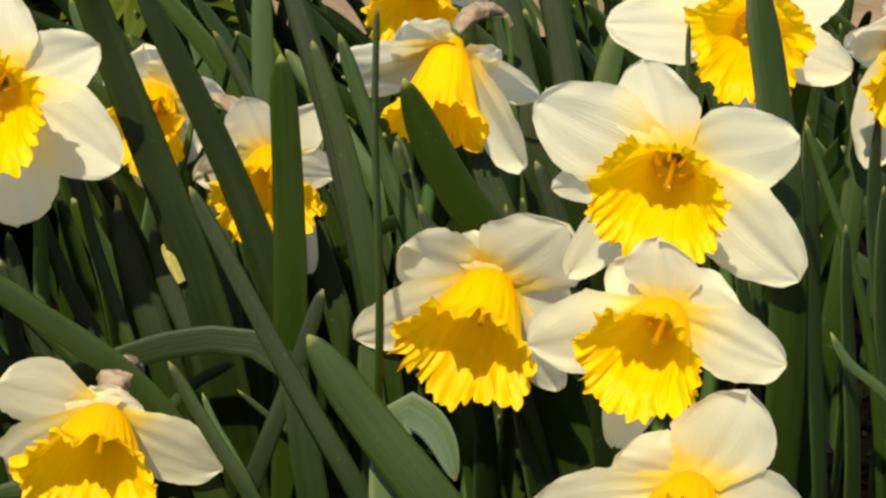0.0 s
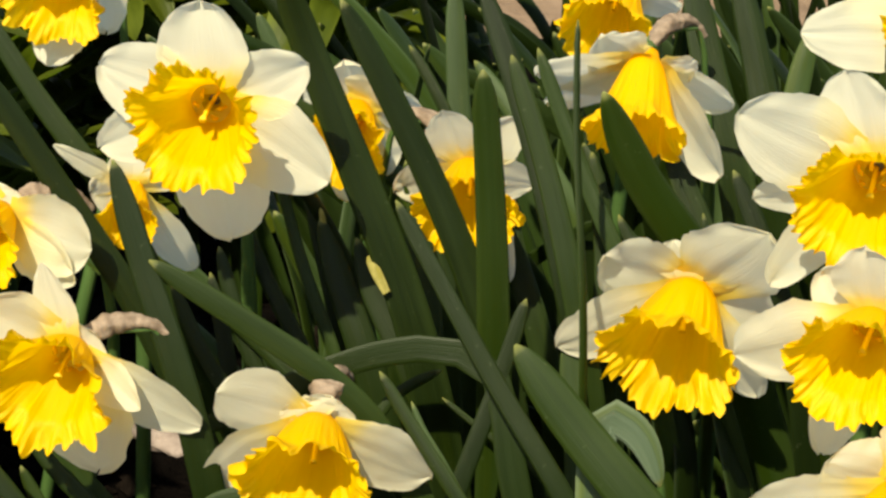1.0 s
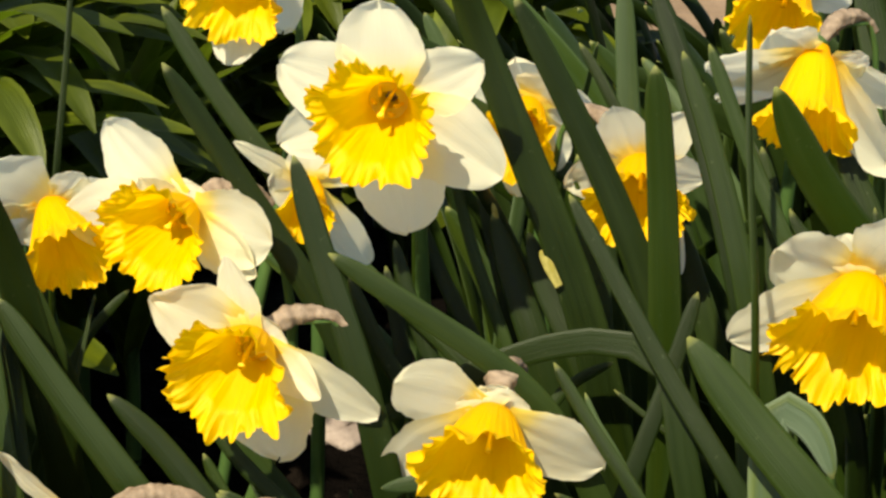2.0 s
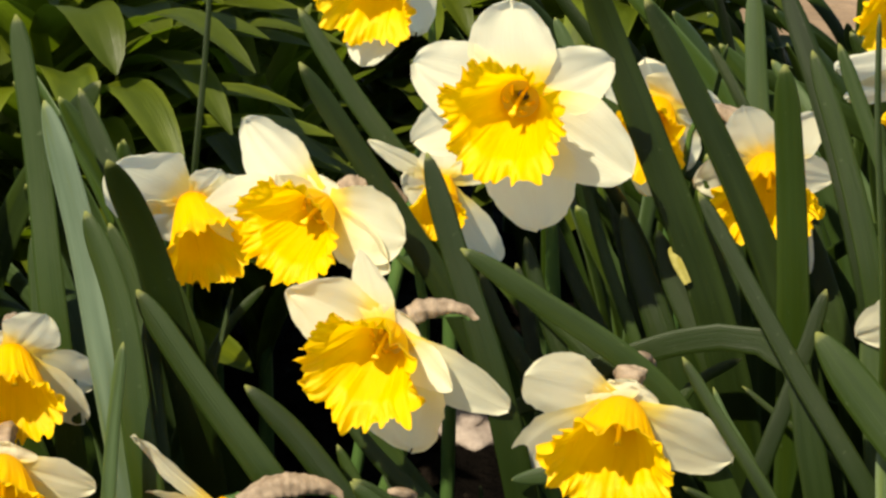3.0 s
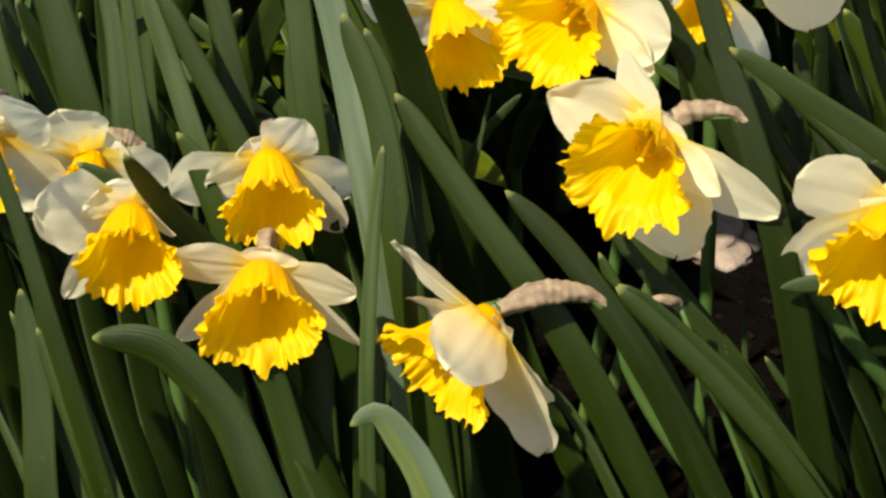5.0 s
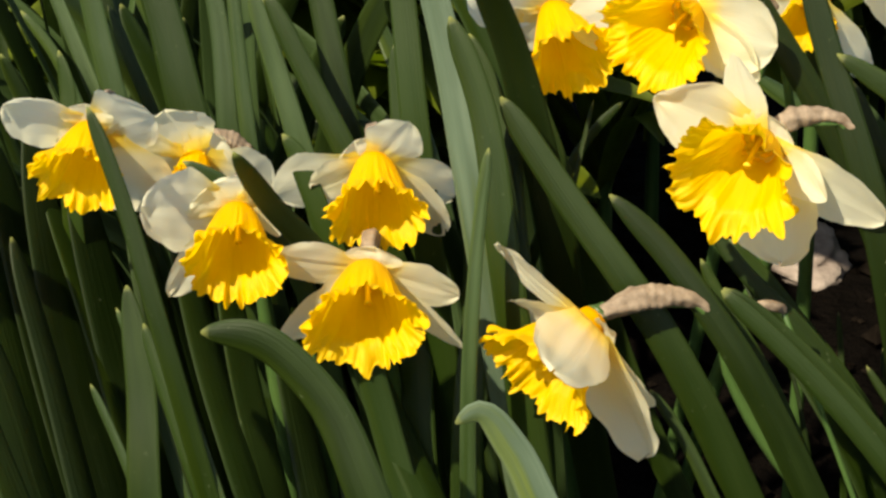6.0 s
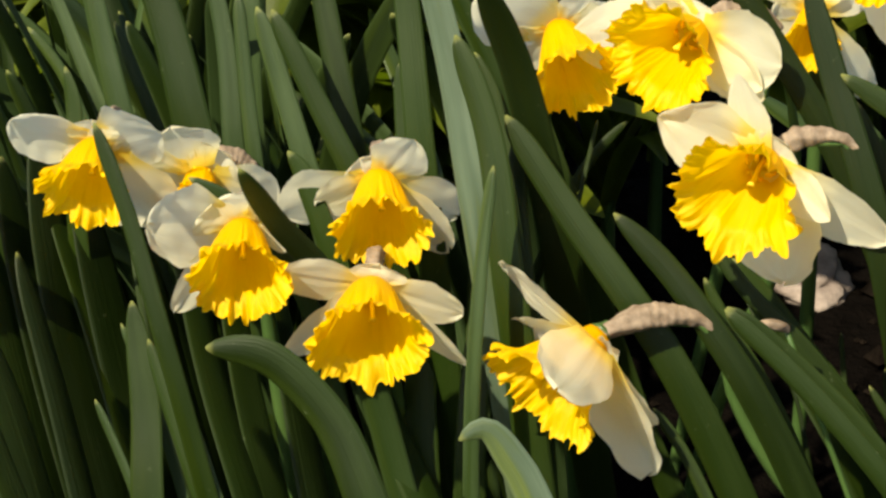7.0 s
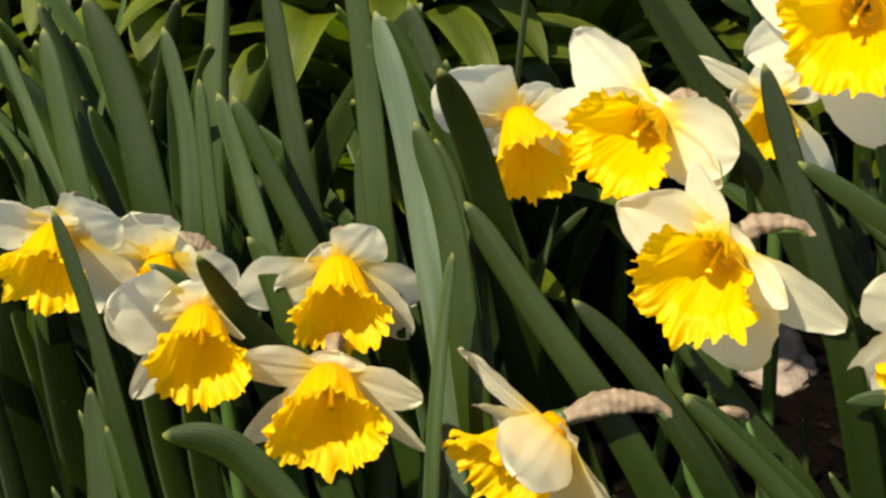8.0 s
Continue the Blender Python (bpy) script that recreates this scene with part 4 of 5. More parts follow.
strap_leaf(tuft, [(0.2383, -0.0081, 0.0000), (0.1434, -0.0001, 0.1201), (0.0852, 0.0078, 0.2402), (0.0597, 0.0164, 0.2723), (0.0376, 0.0239, 0.3000)], 0.0158)
strap_leaf(tuft, [(0.2429, -0.0731, 0.0000), (0.2410, -0.0631, 0.1519), (0.2399, -0.0531, 0.3039), (0.2396, -0.0425, 0.3299), (0.2432, -0.0371, 0.3447), (0.2512, -0.0398, 0.3417), (0.2624, -0.0497, 0.3222)], 0.0169, material=SILVERY)
strap_leaf(tuft, [(0.2510, 0.0582, 0.0000), (0.1871, 0.0682, 0.1583), (0.1480, 0.0782, 0.3165), (0.1347, 0.0938, 0.3491), (0.1248, 0.1090, 0.3821)], 0.0068)
strap_leaf(tuft, [(0.2524, -0.0303, 0.0000), (0.2419, -0.0203, 0.1902), (0.2355, -0.0103, 0.3804), (0.2323, 0.0135, 0.4376), (0.2322, 0.0282, 0.4737)], 0.0041, turn=30)
strap_leaf(tuft, [(0.2525, -0.0505, 0.0000), (0.2133, -0.0405, 0.1235), (0.1892, -0.0305, 0.2470), (0.1822, -0.0209, 0.2688), (0.1667, -0.0139, 0.2867)], 0.0174, turn=55)
strap_leaf(tuft, [(0.2563, -0.0048, 0.0000), (0.1430, 0.0022, 0.1800), (0.0732, 0.0290, 0.3520), (0.0398, 0.0390, 0.4035), (0.0120, 0.0445, 0.4465)], 0.0124)
tuft = clump(0.271, 0.031)
strap_leaf(tuft, [(0.2607, 0.0564, 0.0000), (0.1985, 0.0664, 0.1588), (0.1603, 0.0764, 0.3176), (0.1507, 0.0881, 0.3421), (0.1421, 0.0992, 0.3656)], 0.0159)
strap_leaf(tuft, [(0.2690, 0.0635, 0.0000), (0.2646, 0.0735, 0.1633), (0.2619, 0.0835, 0.3266), (0.2609, 0.0977, 0.3611), (0.2554, 0.1116, 0.3930)], 0.0117)
strap_leaf(tuft, [(0.2693, 0.0926, 0.0000), (0.1329, 0.1026, 0.1892), (0.0493, 0.1126, 0.3783), (0.0255, 0.1233, 0.4077), (0.0011, 0.1363, 0.4428)], 0.0117)
strap_leaf(tuft, [(0.2707, -0.0021, 0.0000), (0.2522, 0.0079, 0.1588), (0.2409, 0.0179, 0.3175), (0.2395, 0.0230, 0.3295), (0.2379, 0.0314, 0.3494)], 0.0130, pale=True)
strap_leaf(tuft, [(0.2775, 0.0049, 0.0000), (0.1733, 0.0149, 0.1571), (0.1095, 0.0249, 0.3143), (0.0954, 0.0327, 0.3354), (0.0835, 0.0424, 0.3607)], 0.0091)
strap_leaf(tuft, [(0.2793, -0.0271, 0.0000), (0.2383, -0.0171, 0.1555), (0.2131, -0.0071, 0.3109), (0.2050, 0.0068, 0.3414), (0.1893, 0.0120, 0.3472), (0.1686, 0.0148, 0.3448), (0.1398, 0.0159, 0.3347), (0.1091, 0.0149, 0.3184), (0.0907, 0.0142, 0.3086)], 0.0122, channel=0.06)
tuft = clump(0.289, 0.035)
strap_leaf(tuft, [(0.2825, 0.0671, 0.0000), (0.1929, 0.0771, 0.1536), (0.1380, 0.0871, 0.3071), (0.1213, 0.1017, 0.3356), (0.1068, 0.1168, 0.3664)], 0.0088)
strap_leaf(tuft, [(0.2859, -0.0320, 0.0000), (0.1495, -0.0220, 0.1409), (0.0659, -0.0120, 0.2818), (0.0432, -0.0048, 0.3024), (0.0296, 0.0012, 0.3189)], 0.0089)
strap_leaf(tuft, [(0.2890, -0.0216, 0.0000), (0.1819, -0.0116, 0.1133), (0.1163, -0.0016, 0.2267), (0.1023, 0.0041, 0.2413), (0.0930, 0.0091, 0.2538)], 0.0050)
strap_leaf(tuft, [(0.2905, 0.1489, 0.0000), (0.3302, 0.1589, 0.1949), (0.3546, 0.1689, 0.3898), (0.3590, 0.1768, 0.4112), (0.3658, 0.1844, 0.4328)], 0.0151, pale=True)
strap_leaf(tuft, [(0.2909, 0.0408, 0.0000), (0.2184, 0.0483, 0.1770), (0.1739, 0.0558, 0.3539), (0.1516, 0.0654, 0.4079), (0.1313, 0.0723, 0.4562), (0.1214, 0.0691, 0.4845)], 0.0170)
strap_leaf(tuft, [(0.2963, 0.0045, 0.0000), (0.2925, 0.0145, 0.1374), (0.2903, 0.0245, 0.2748), (0.2898, 0.0313, 0.2915), (0.2843, 0.0474, 0.3285)], 0.0306, turn=58, blunt=1.3)
tuft = clump(0.312, -0.011)
strap_leaf(tuft, [(0.2969, -0.0669, 0.0000), (0.2367, -0.0569, 0.1288), (0.1997, -0.0469, 0.2575), (0.1843, -0.0329, 0.2903), (0.1629, -0.0287, 0.3031)], 0.0055)
strap_leaf(tuft, [(0.3034, -0.0920, 0.0000), (0.1670, -0.0845, 0.1441), (0.0834, -0.0770, 0.2882), (0.0611, -0.0725, 0.3093), (0.0415, -0.0696, 0.3250)], 0.0116, blunt=1.3)
strap_leaf(tuft, [(0.3129, -0.1143, 0.0000), (0.1765, -0.1043, 0.1405), (0.0929, -0.0943, 0.2810), (0.0706, -0.0859, 0.3030), (0.0412, -0.0768, 0.3278)], 0.0100, blunt=1.3)
strap_leaf(tuft, [(0.3181, 0.0143, 0.0000), (0.2703, 0.0243, 0.1789), (0.2409, 0.0343, 0.3577), (0.2266, 0.0584, 0.4108), (0.2143, 0.0747, 0.4455)], 0.0113)
strap_leaf(tuft, [(0.3198, 0.0318, 0.0000), (0.2700, 0.0418, 0.1799), (0.2394, 0.0518, 0.3597), (0.2249, 0.0755, 0.4117), (0.2038, 0.1019, 0.4672)], 0.0133)
strap_leaf(tuft, [(0.3216, 0.1642, 0.0000), (0.3342, 0.1742, 0.1839), (0.3419, 0.1842, 0.3678), (0.3438, 0.1946, 0.3943), (0.3483, 0.2017, 0.4138)], 0.0067)
tuft = clump(0.335, 0.028)
strap_leaf(tuft, [(0.3223, 0.0269, 0.0000), (0.2513, 0.0360, 0.1713), (0.2078, 0.0451, 0.3427), (0.1885, 0.0546, 0.3890), (0.1666, 0.0632, 0.4318), (0.1466, 0.0688, 0.4679)], 0.0139)
strap_leaf(tuft, [(0.3230, 0.1084, 0.0000), (0.2713, 0.1184, 0.1530), (0.2396, 0.1284, 0.3060), (0.2290, 0.1429, 0.3369), (0.2231, 0.1594, 0.3750)], 0.0135)
strap_leaf(tuft, [(0.3243, 0.0334, 0.0000), (0.3058, 0.0434, 0.1875), (0.2946, 0.0534, 0.3749), (0.2939, 0.0560, 0.3811), (0.2931, 0.0585, 0.3868)], 0.0049)
strap_leaf(tuft, [(0.3275, 0.0449, 0.0000), (0.2333, 0.0549, 0.1616), (0.1755, 0.0649, 0.3232), (0.1662, 0.0731, 0.3391), (0.1566, 0.0846, 0.3633)], 0.0149)
strap_leaf(tuft, [(0.3515, 0.0113, 0.0000), (0.2151, 0.0213, 0.1642), (0.1315, 0.0313, 0.3284), (0.1163, 0.0391, 0.3410), (0.0926, 0.0499, 0.3568)], 0.0141)
strap_leaf(tuft, [(0.3623, -0.0543, 0.0000), (0.2517, -0.0443, 0.1625), (0.1838, -0.0343, 0.3250), (0.1766, -0.0287, 0.3355), (0.1730, -0.0248, 0.3436)], 0.0040, pale=True)
tuft = clump(0.375, 0.021)
strap_leaf(tuft, [(0.3631, -0.0387, 0.0000), (0.2267, -0.0287, 0.1747), (0.1431, -0.0187, 0.3494), (0.1086, -0.0116, 0.3710), (0.0774, -0.0056, 0.3897)], 0.0119)
strap_leaf(tuft, [(0.3648, -0.0091, 0.0000), (0.3311, 0.0009, 0.1387), (0.3104, 0.0109, 0.2774), (0.3055, 0.0200, 0.2976), (0.2958, 0.0348, 0.3297)], 0.0285, turn=58, blunt=1.3)
strap_leaf(tuft, [(0.3684, -0.0320, 0.0000), (0.3517, -0.0220, 0.2252), (0.3414, -0.0120, 0.4503), (0.3401, -0.0051, 0.4670), (0.3402, 0.0006, 0.4809)], 0.0030)
strap_leaf(tuft, [(0.3785, -0.0799, 0.0000), (0.2620, -0.0699, 0.1594), (0.1906, -0.0599, 0.3188), (0.1706, -0.0453, 0.3460), (0.1601, -0.0371, 0.3614)], 0.0070)
strap_leaf(tuft, [(0.3805, 0.1743, 0.0000), (0.2687, 0.1843, 0.1916), (0.2003, 0.1943, 0.3833), (0.1924, 0.2011, 0.3966), (0.1841, 0.2076, 0.4088)], 0.0076)
strap_leaf(tuft, [(0.3975, 0.1095, 0.0000), (0.3592, 0.1195, 0.1961), (0.3358, 0.1295, 0.3922), (0.3288, 0.1451, 0.4274), (0.3195, 0.1619, 0.4646)], 0.0169)
tuft = clump(0.408, 0.030)
strap_leaf(tuft, [(0.3985, -0.0558, 0.0000), (0.2964, -0.0458, 0.1516), (0.2338, -0.0358, 0.3033), (0.2022, -0.0112, 0.3498), (0.1853, 0.0029, 0.3768), (0.1673, 0.0178, 0.4056)], 0.0090)
strap_leaf(tuft, [(0.4005, 0.0175, 0.0000), (0.3119, 0.0275, 0.1866), (0.2576, 0.0375, 0.3733), (0.2429, 0.0528, 0.4042), (0.2245, 0.0742, 0.4488)], 0.0087)
strap_leaf(tuft, [(0.4058, 0.1009, 0.0000), (0.3508, 0.1109, 0.1947), (0.3171, 0.1209, 0.3895), (0.3067, 0.1377, 0.4262), (0.2986, 0.1550, 0.4652)], 0.0186)
strap_leaf(tuft, [(0.4134, -0.0044, 0.0000), (0.4127, 0.0056, 0.1403), (0.4123, 0.0156, 0.2805), (0.4120, 0.0362, 0.3311), (0.4058, 0.0628, 0.3939)], 0.0232, turn=58, blunt=1.3)
strap_leaf(tuft, [(0.4147, 0.0516, 0.0000), (0.3426, 0.0616, 0.1838), (0.2985, 0.0716, 0.3677), (0.2912, 0.0804, 0.3860), (0.2817, 0.0895, 0.4042)], 0.0159)
strap_leaf(tuft, [(0.4169, 0.0675, 0.0000), (0.4358, 0.0775, 0.1827), (0.4475, 0.0875, 0.3655), (0.4512, 0.1013, 0.4012), (0.4559, 0.1186, 0.4458)], 0.0124)
tuft = clump(0.432, -0.023)
strap_leaf(tuft, [(0.4212, -0.0861, 0.0000), (0.4089, -0.0761, 0.1720), (0.4014, -0.0661, 0.3440), (0.3982, -0.0475, 0.3884), (0.3968, -0.0351, 0.4184)], 0.0181, turn=50, blunt=1.3)
strap_leaf(tuft, [(0.4229, 0.0161, 0.0000), (0.4125, 0.0261, 0.1372), (0.4061, 0.0361, 0.2744), (0.4026, 0.0559, 0.3216), (0.3944, 0.0764, 0.3684)], 0.0238, turn=58, blunt=1.3)
strap_leaf(tuft, [(0.4303, -0.0534, 0.0000), (0.3935, -0.0434, 0.2189), (0.3709, -0.0334, 0.4378), (0.3650, -0.0184, 0.4722), (0.3593, -0.0049, 0.5029)], 0.0206, turn=25, blunt=1.3)
strap_leaf(tuft, [(0.4329, -0.0231, 0.0000), (0.4235, -0.0131, 0.1455), (0.4177, -0.0031, 0.2909), (0.4139, 0.0209, 0.3483), (0.4095, 0.0550, 0.4303)], 0.0249, turn=58, blunt=1.3)
strap_leaf(tuft, [(0.4400, -0.0055, 0.0000), (0.3036, 0.0045, 0.1498), (0.2200, 0.0145, 0.2996), (0.2026, 0.0219, 0.3102), (0.1895, 0.0279, 0.3191)], 0.0035)
strap_leaf(tuft, [(0.4417, 0.0121, 0.0000), (0.3613, 0.0221, 0.1920), (0.3120, 0.0321, 0.3841), (0.3063, 0.0386, 0.3976), (0.3001, 0.0448, 0.4102)], 0.0113)
tuft = clump(0.493, -0.009)
strap_leaf(tuft, [(0.4659, -0.0543, 0.0000), (0.4439, -0.0443, 0.1638), (0.4305, -0.0343, 0.3275), (0.4252, -0.0176, 0.3663), (0.4248, 0.0039, 0.4192)], 0.0252, turn=58, blunt=1.3)
strap_leaf(tuft, [(0.4782, -0.0928, 0.0000), (0.3418, -0.0828, 0.1587), (0.2582, -0.0728, 0.3175), (0.2283, -0.0544, 0.3493), (0.2074, -0.0406, 0.3740)], 0.0205, blunt=1.3)
strap_leaf(tuft, [(0.4821, 0.0318, 0.0000), (0.4654, 0.0418, 0.1674), (0.4552, 0.0518, 0.3349), (0.4504, 0.0717, 0.3820), (0.4517, 0.0874, 0.4210)], 0.0277, turn=58, blunt=1.3)
strap_leaf(tuft, [(0.4861, 0.0179, 0.0000), (0.3497, 0.0279, 0.1890), (0.2661, 0.0379, 0.3780), (0.2595, 0.0418, 0.3845), (0.2565, 0.0449, 0.3909)], 0.0078)
strap_leaf(tuft, [(0.5060, 0.0878, 0.0000), (0.3717, 0.0678, 0.1861), (0.2893, 0.0478, 0.3723), (0.2637, 0.0394, 0.4075), (0.2442, 0.0309, 0.4453)], 0.0199)
strap_leaf(tuft, [(0.5421, -0.0461, 0.0000), (0.4531, -0.0361, 0.2072), (0.3985, -0.0261, 0.4144), (0.3915, -0.0181, 0.4307), (0.3850, -0.0099, 0.4481)], 0.0049)
tuft = clump(0.623, -0.096)
strap_leaf(tuft, [(0.6232, -0.0963, 0.0000), (0.4868, -0.0863, 0.1868), (0.4032, -0.0763, 0.3736), (0.3914, -0.0709, 0.3816), (0.3854, -0.0662, 0.3905)], 0.0051, pale=True)

# ---- thicket of leaves behind the flowers, too many to tell apart singly ----
def thicket():
    rnd = random.Random(11)
    for c in range(110):
        x, y = rnd.uniform(-0.62, 0.80), rnd.uniform(0.14, 1.05)
        if c >= 100:
            x, y = rnd.uniform(-0.42, -0.20), rnd.uniform(0.15, 0.235)
        if -0.40 < x < 0.06 and y > 0.24:
            x = rnd.choice((rnd.uniform(-0.8, -0.4), rnd.uniform(0.14, 0.75)))
        if -0.07 < x < 0.14 and y < 0.8:
            continue
        tuft = clump(x, y)
        for k in range(rnd.randint(5, 8)):
            rx, ry = x + rnd.gauss(0, 0.022), y + rnd.gauss(0, 0.02)
            h = rnd.uniform(0.26, 0.40) if y < 0.5 else rnd.uniform(0.20, 0.33)
            lx, ly = rnd.gauss(-0.045, 0.05), rnd.gauss(-0.01, 0.05)
            strap_leaf(tuft, [(rx, ry, -0.005), (rx + lx * 0.25, ry + ly * 0.25, h * 0.45), (rx + lx * 0.65, ry + ly * 0.65, h * 0.8), (rx + lx * 1.2, ry + ly * 1.2, h)],
                       rnd.uniform(0.010, 0.018), rnd.uniform(-70, 70), rnd.random() < (0.45 if c < 100 else 0.6), rnd.choice((1.0, 1.3)))


thicket()


# ---- broad-leaved plants behind the bed ----
def broad_leaf(parent, root, heading, length, width, rise, droop):
    h = Vector((math.cos(heading), math.sin(heading), 0))
    pts = [Vector(root), Vector(root) + h * length * 0.3 + Vector((0, 0, rise * 0.6)), Vector(root) + h * length * 0.7 + Vector((0, 0, rise)), Vector(root) + h * length + Vector((0, 0, rise - droop))]
    n, rows, uvs = 14, [], []
    c = spline(pts, n)
    for i, p in enumerate(c):
        u = i / n
        tan = (c[min(i + 1, n)] - c[max(i - 1, 0)]).normalized()
        side = tan.cross(Vector((0, 0, 1))).normalized()
        nor = side.cross(tan)
        w = max(0.0008, width / 2 * math.sin(math.pi * min(1, 0.10 + u ** 1.25 * 0.90)) ** 0.62)
        row, ru = [], []
        for v in (-1, -0.5, 0, 0.5, 1):
            row.append(p + side * (w * v) + nor * (0.30 * w * abs(v) + 0.10 * w * math.sin(u * 11 + v * 2)))
            ru.append((u * 0.95, v))
        rows.append(row)
        uvs.append(ru)
    part("leaf", sheet(rows, uvs), BROAD, parent)


def broad_plants():
    rnd = random.Random(5)
    for x, y, top in ((-0.30, 0.46, 0.34), (-0.18, 0.40, 0.36), (-0.17, 0.50, 0.36), (0.10, 0.92, 0.38), (-0.40, 0.58, 0.34), (-0.20, 0.62, 0.40), (-0.26, 0.70, 0.38), (0.18, 0.82, 0.36), (-0.02, 0.86, 0.42), (-0.36, 0.90, 0.40), (-0.05, 1.02, 0.42), (-0.20, 0.92, 0.42), (0.08, 1.0, 0.42), (-0.42, 0.64, 0.36), (-0.52, 0.68, 0.36), (-0.33, 0.56, 0.36), (-0.60, 0.52, 0.34)):
        th = thing("broad_leaved_plant", (x, y, ground_height(x, y)), "bushy plant with glossy yellow green arching leaves", "plant", "broad-leaved plants")
        part("stem", tube([(x, y, -0.01), (x + 0.004, y, top * 0.5), (x, y + 0.004, top)], lambda t: 0.006 - 0.003 * t, 12, 8), STEM, th)
        for k in range(92 if x < -0.25 or y > 0.65 else 60):
            low = 0.15 if x < -0.25 or y > 0.65 else 0.45
            z = top * (low + (1 - low) * k / (91 if low < 0.4 else 59))
            broad_leaf(th, (x, y, z), k * 2.4 + rnd.uniform(-0.4, 0.4), rnd.uniform(0.11, 0.18) * (1.15 - 0.35 * k / 77), rnd.uniform(0.024, 0.040), rnd.uniform(0.015, 0.07), rnd.uniform(-0.01, 0.04))


broad_plants()


def upright_shoot(x, y, height, turn):
    """A leafy shoot whose narrow leaves rise steeply round one stem."""
    rnd = random.Random(int(1000 * turn) + 3)
    th = thing("leafy_shoot", (x, y, ground_height(x, y)), "upright olive green shoot with whorls of pointed leaves", "plant", "leafy shoots")
    part("stem", tube([(x, y, -0.01), (x + 0.003, y, height * 0.5), (x, y + 0.003, height)], lambda t: 0.006 - 0.003 * t, 12, 8), STEM, th)
    for k in range(34):
        z = height * (0.25 + 0.72 * k / 33)
        broad_leaf(th, (x, y, z), turn + k * 2.4 + rnd.uniform(-0.3, 0.3), rnd.uniform(0.055, 0.085), rnd.uniform(0.016, 0.024), rnd.uniform(0.055, 0.095), rnd.uniform(-0.02, 0.012))


for sx, sy, sh, st in ((-0.080, 0.55, 0.25, 0.4), (-0.060, 0.68, 0.26, 1.3), (-0.125, 0.62, 0.26, 2.2), (-0.165, 0.56, 0.27, 0.8), (-0.210, 0.52, 0.28, 1.9), (-0.110, 0.72, 0.28, 2.7), (-0.250, 0.58, 0.28, 3.3)):
    upright_shoot(sx, sy, sh, st)


# ---- path, stones and litter ----
def make_path():
    bm = bmesh.new()
    xs, ys = np.linspace(-6, 6, 90), np.linspace(1.55, 6.0, 34)
    grid = [[bm.verts.new((x, y + (0.06 * noise.noise((x * 2, 0, 5)) if y < 1.6 else 0), 0.022 + 0.012 * noise.noise((x * 4, y * 4, 9)))) for x in xs] for y in ys]
    for a, b in zip(grid, grid[1:]):
        for i in range(len(xs) - 1):
            bm.faces.new((a[i], a[i + 1], b[i + 1], b[i]))
    tagged(part("path", bm, TAN, None), "dry tan earth beyond the bed", "earth", kind="structure")


make_path()


def stone(x, y, size, flat, seed, label):
    bm = bmesh.new()
    bmesh.ops.create_icosphere(bm, subdivisions=4, radius=1)
    for v in bm.verts:
        k = 1 + 0.35 * noise.noise(v.co * 1.3 + Vector((seed, 0, 0))) + 0.16 * noise.noise(v.co * 3.5 + Vector((0, seed, 0))) + 0.06 * noise.noise(v.co * 9)
        v.co = Vector((v.co.x * size * k, v.co.y * size * 0.75 * k, v.co.z * size * flat * k))
    ob = part("stone", bm, STONE, None)
    ob.location = (x, y, ground_height(x, y) + size * flat * 0.45)
    ob.rotation_euler = (0, 0, seed)
    tagged(ob, label, "stone", "stones in the bed")


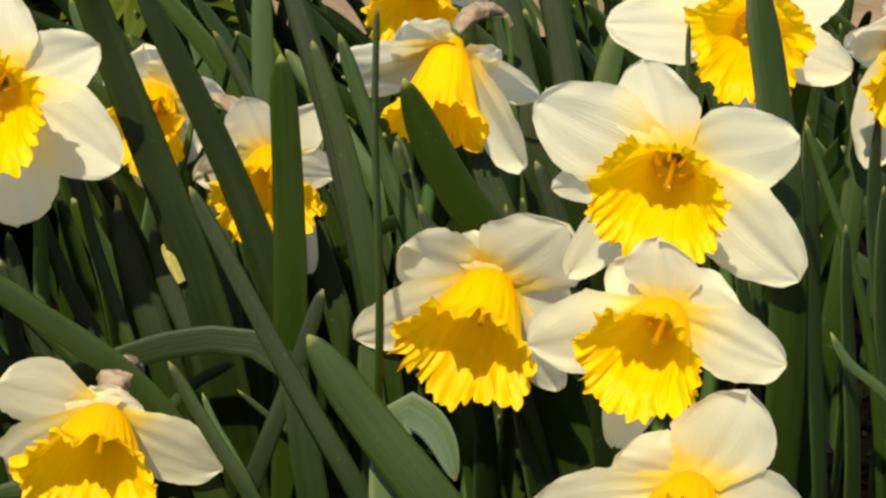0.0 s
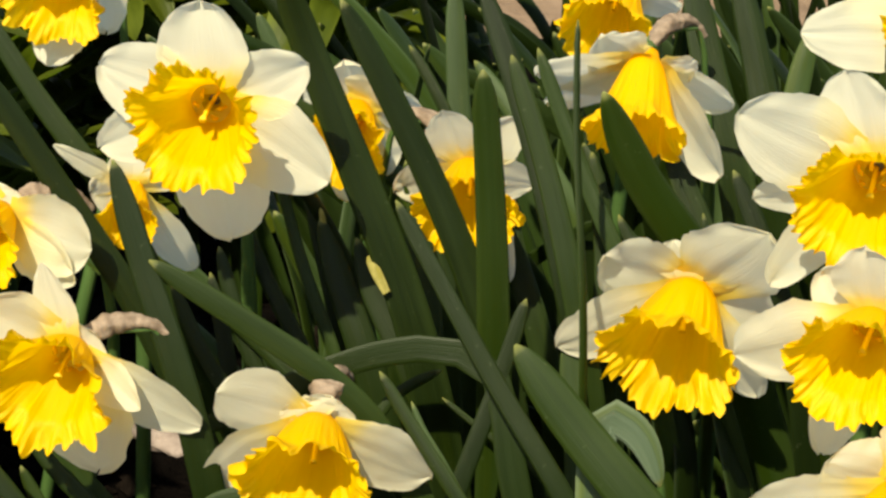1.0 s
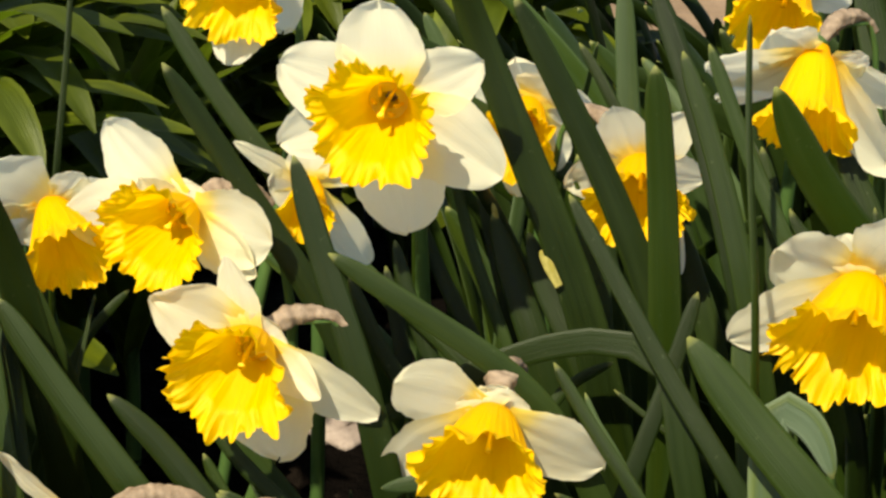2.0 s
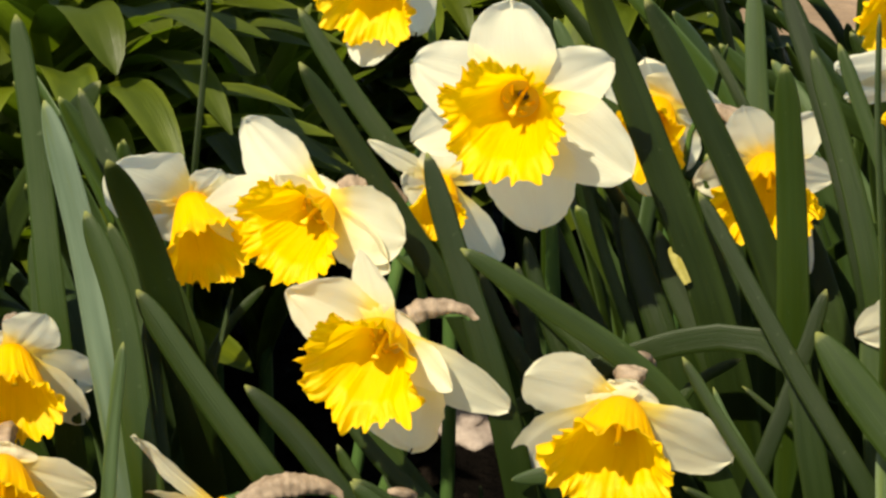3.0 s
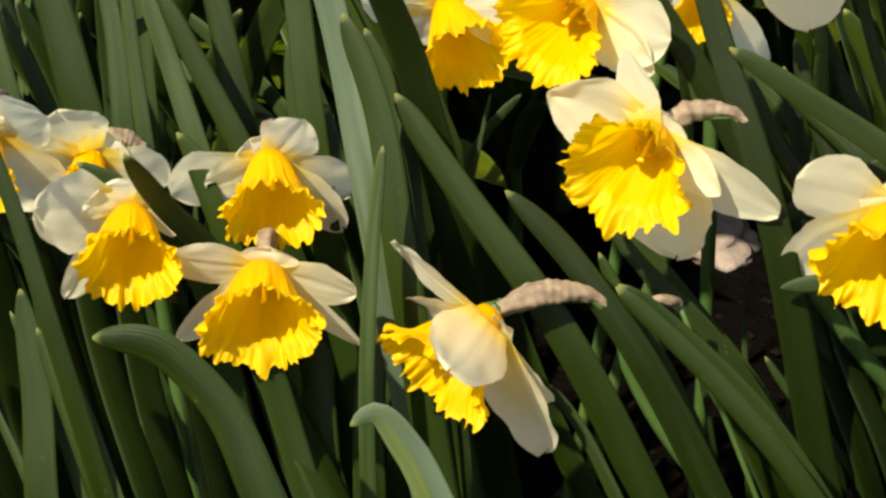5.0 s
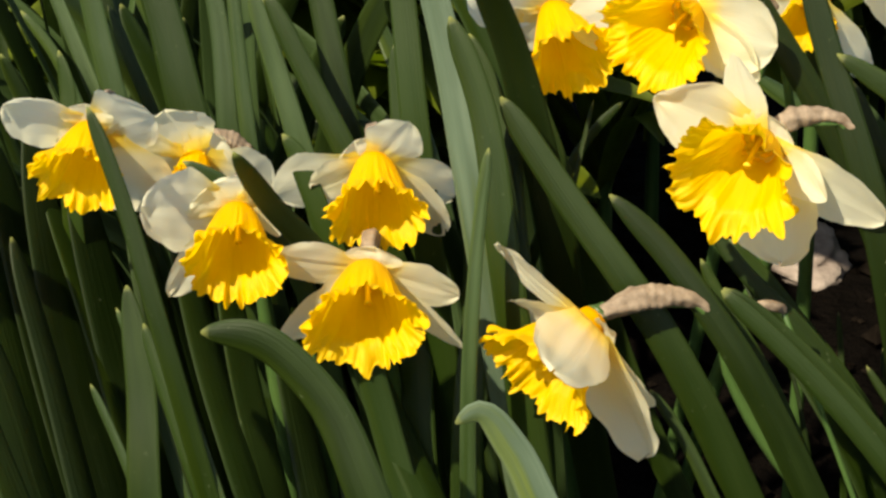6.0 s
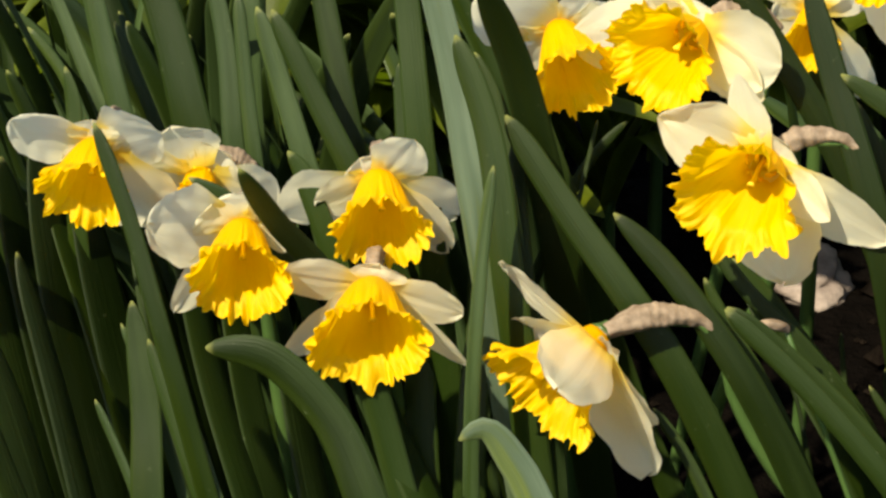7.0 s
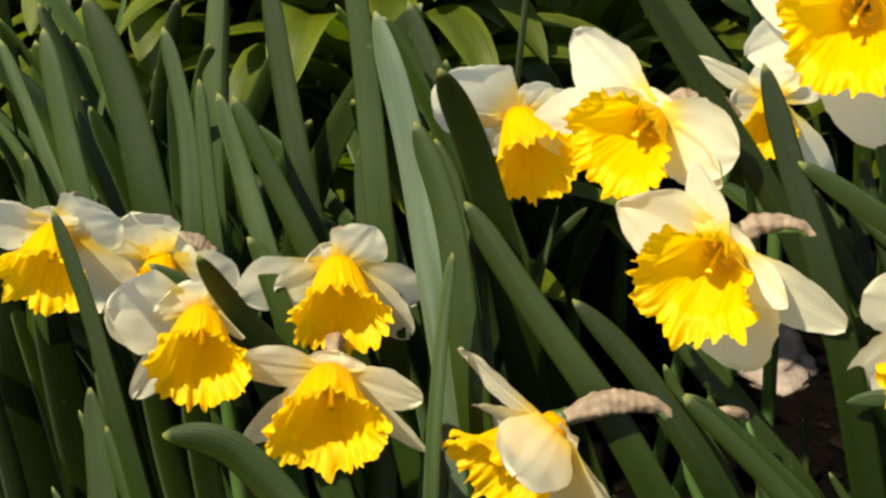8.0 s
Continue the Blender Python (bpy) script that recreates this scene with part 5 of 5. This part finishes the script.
stone(0.051, 0.622, 0.045, 0.40, 2.0, "pinkish grey weathered stone on dark soil")
stone(-0.328, 1.110, 0.012, 0.5, 4.0, "small pale pinkish stone behind the leaves")
stone(-0.317, 1.417, 0.010, 0.5, 5.0, "small pale pinkish stone behind the leaves")
rnd = random.Random(8)
for k in range(10):
    stone(rnd.choice((rnd.uniform(-0.6, -0.3), rnd.uniform(0.4, 0.7))), rnd.uniform(0.35, 1.0), rnd.uniform(0.010, 0.018), 0.6, k + 3.0, "small pinkish grey stone on dark soil")


def crumbs():
    r2 = random.Random(2)
    bm = bmesh.new()
    for k in range(2600):
        x, y = r2.uniform(-0.6, 0.8), r2.uniform(-0.3, 1.0)
        s = r2.uniform(0.002, 0.008) if k % 4 else r2.uniform(0.008, 0.017)
        o = Vector((x, y, ground_height(x, y) + s * 0.3))
        vs = [bm.verts.new(o + Vector((dx * s * r2.uniform(0.6, 1.2), dy * s * r2.uniform(0.6, 1.2), dz * s * r2.uniform(0.4, 0.9)))) for dx, dy, dz in ((1, 0, 0), (0, 1, 0), (-1, 0, 0), (0, -1, 0), (0, 0, 1), (0, 0, -1))]
        for a, b in ((0, 1), (1, 2), (2, 3), (3, 0)):
            bm.faces.new((vs[a], vs[b], vs[4]))
            bm.faces.new((vs[b], vs[a], vs[5]))
    tagged(part("soil_crumbs", bm, CLOD, None, smooth=False), "loose dark soil crumbs on the bed, blackened further to stand for shade", "soil", kind="stuff")


crumbs()


def withered_stub(x, y, z, seed):
    """The dried remains of a flower on a bent stalk."""
    base = Vector((x + 0.10, y + 0.02, ground_height(x + 0.10, y + 0.02) - 0.005))
    th = thing("withered_flower", base, "shrivelled brown flower remnant on a thin stalk", "flower")
    top = Vector((x, y, z))
    part("stalk", tube([base, top.lerp(base, 0.5) + Vector((0.006, 0, 0.01)), top + Vector((0.008, 0.004, -0.004))], lambda t: 0.0016 - 0.0006 * t, 16, 8), STEM, th)
    part("remnant", tube([top + Vector((0.009, 0.004, -0.005)), top + Vector((0.004, 0, -0.001)), top + Vector((-0.001, -0.002, 0))], lambda t: 0.0005 + 0.0015 * math.sin(math.pi * min(1, 0.12 + t * 0.8)) ** 0.7, 20, 14, 0.4, seed, 0.1), SPATHE, th)


withered_stub(0.053, -0.042, 0.306, 1.3)
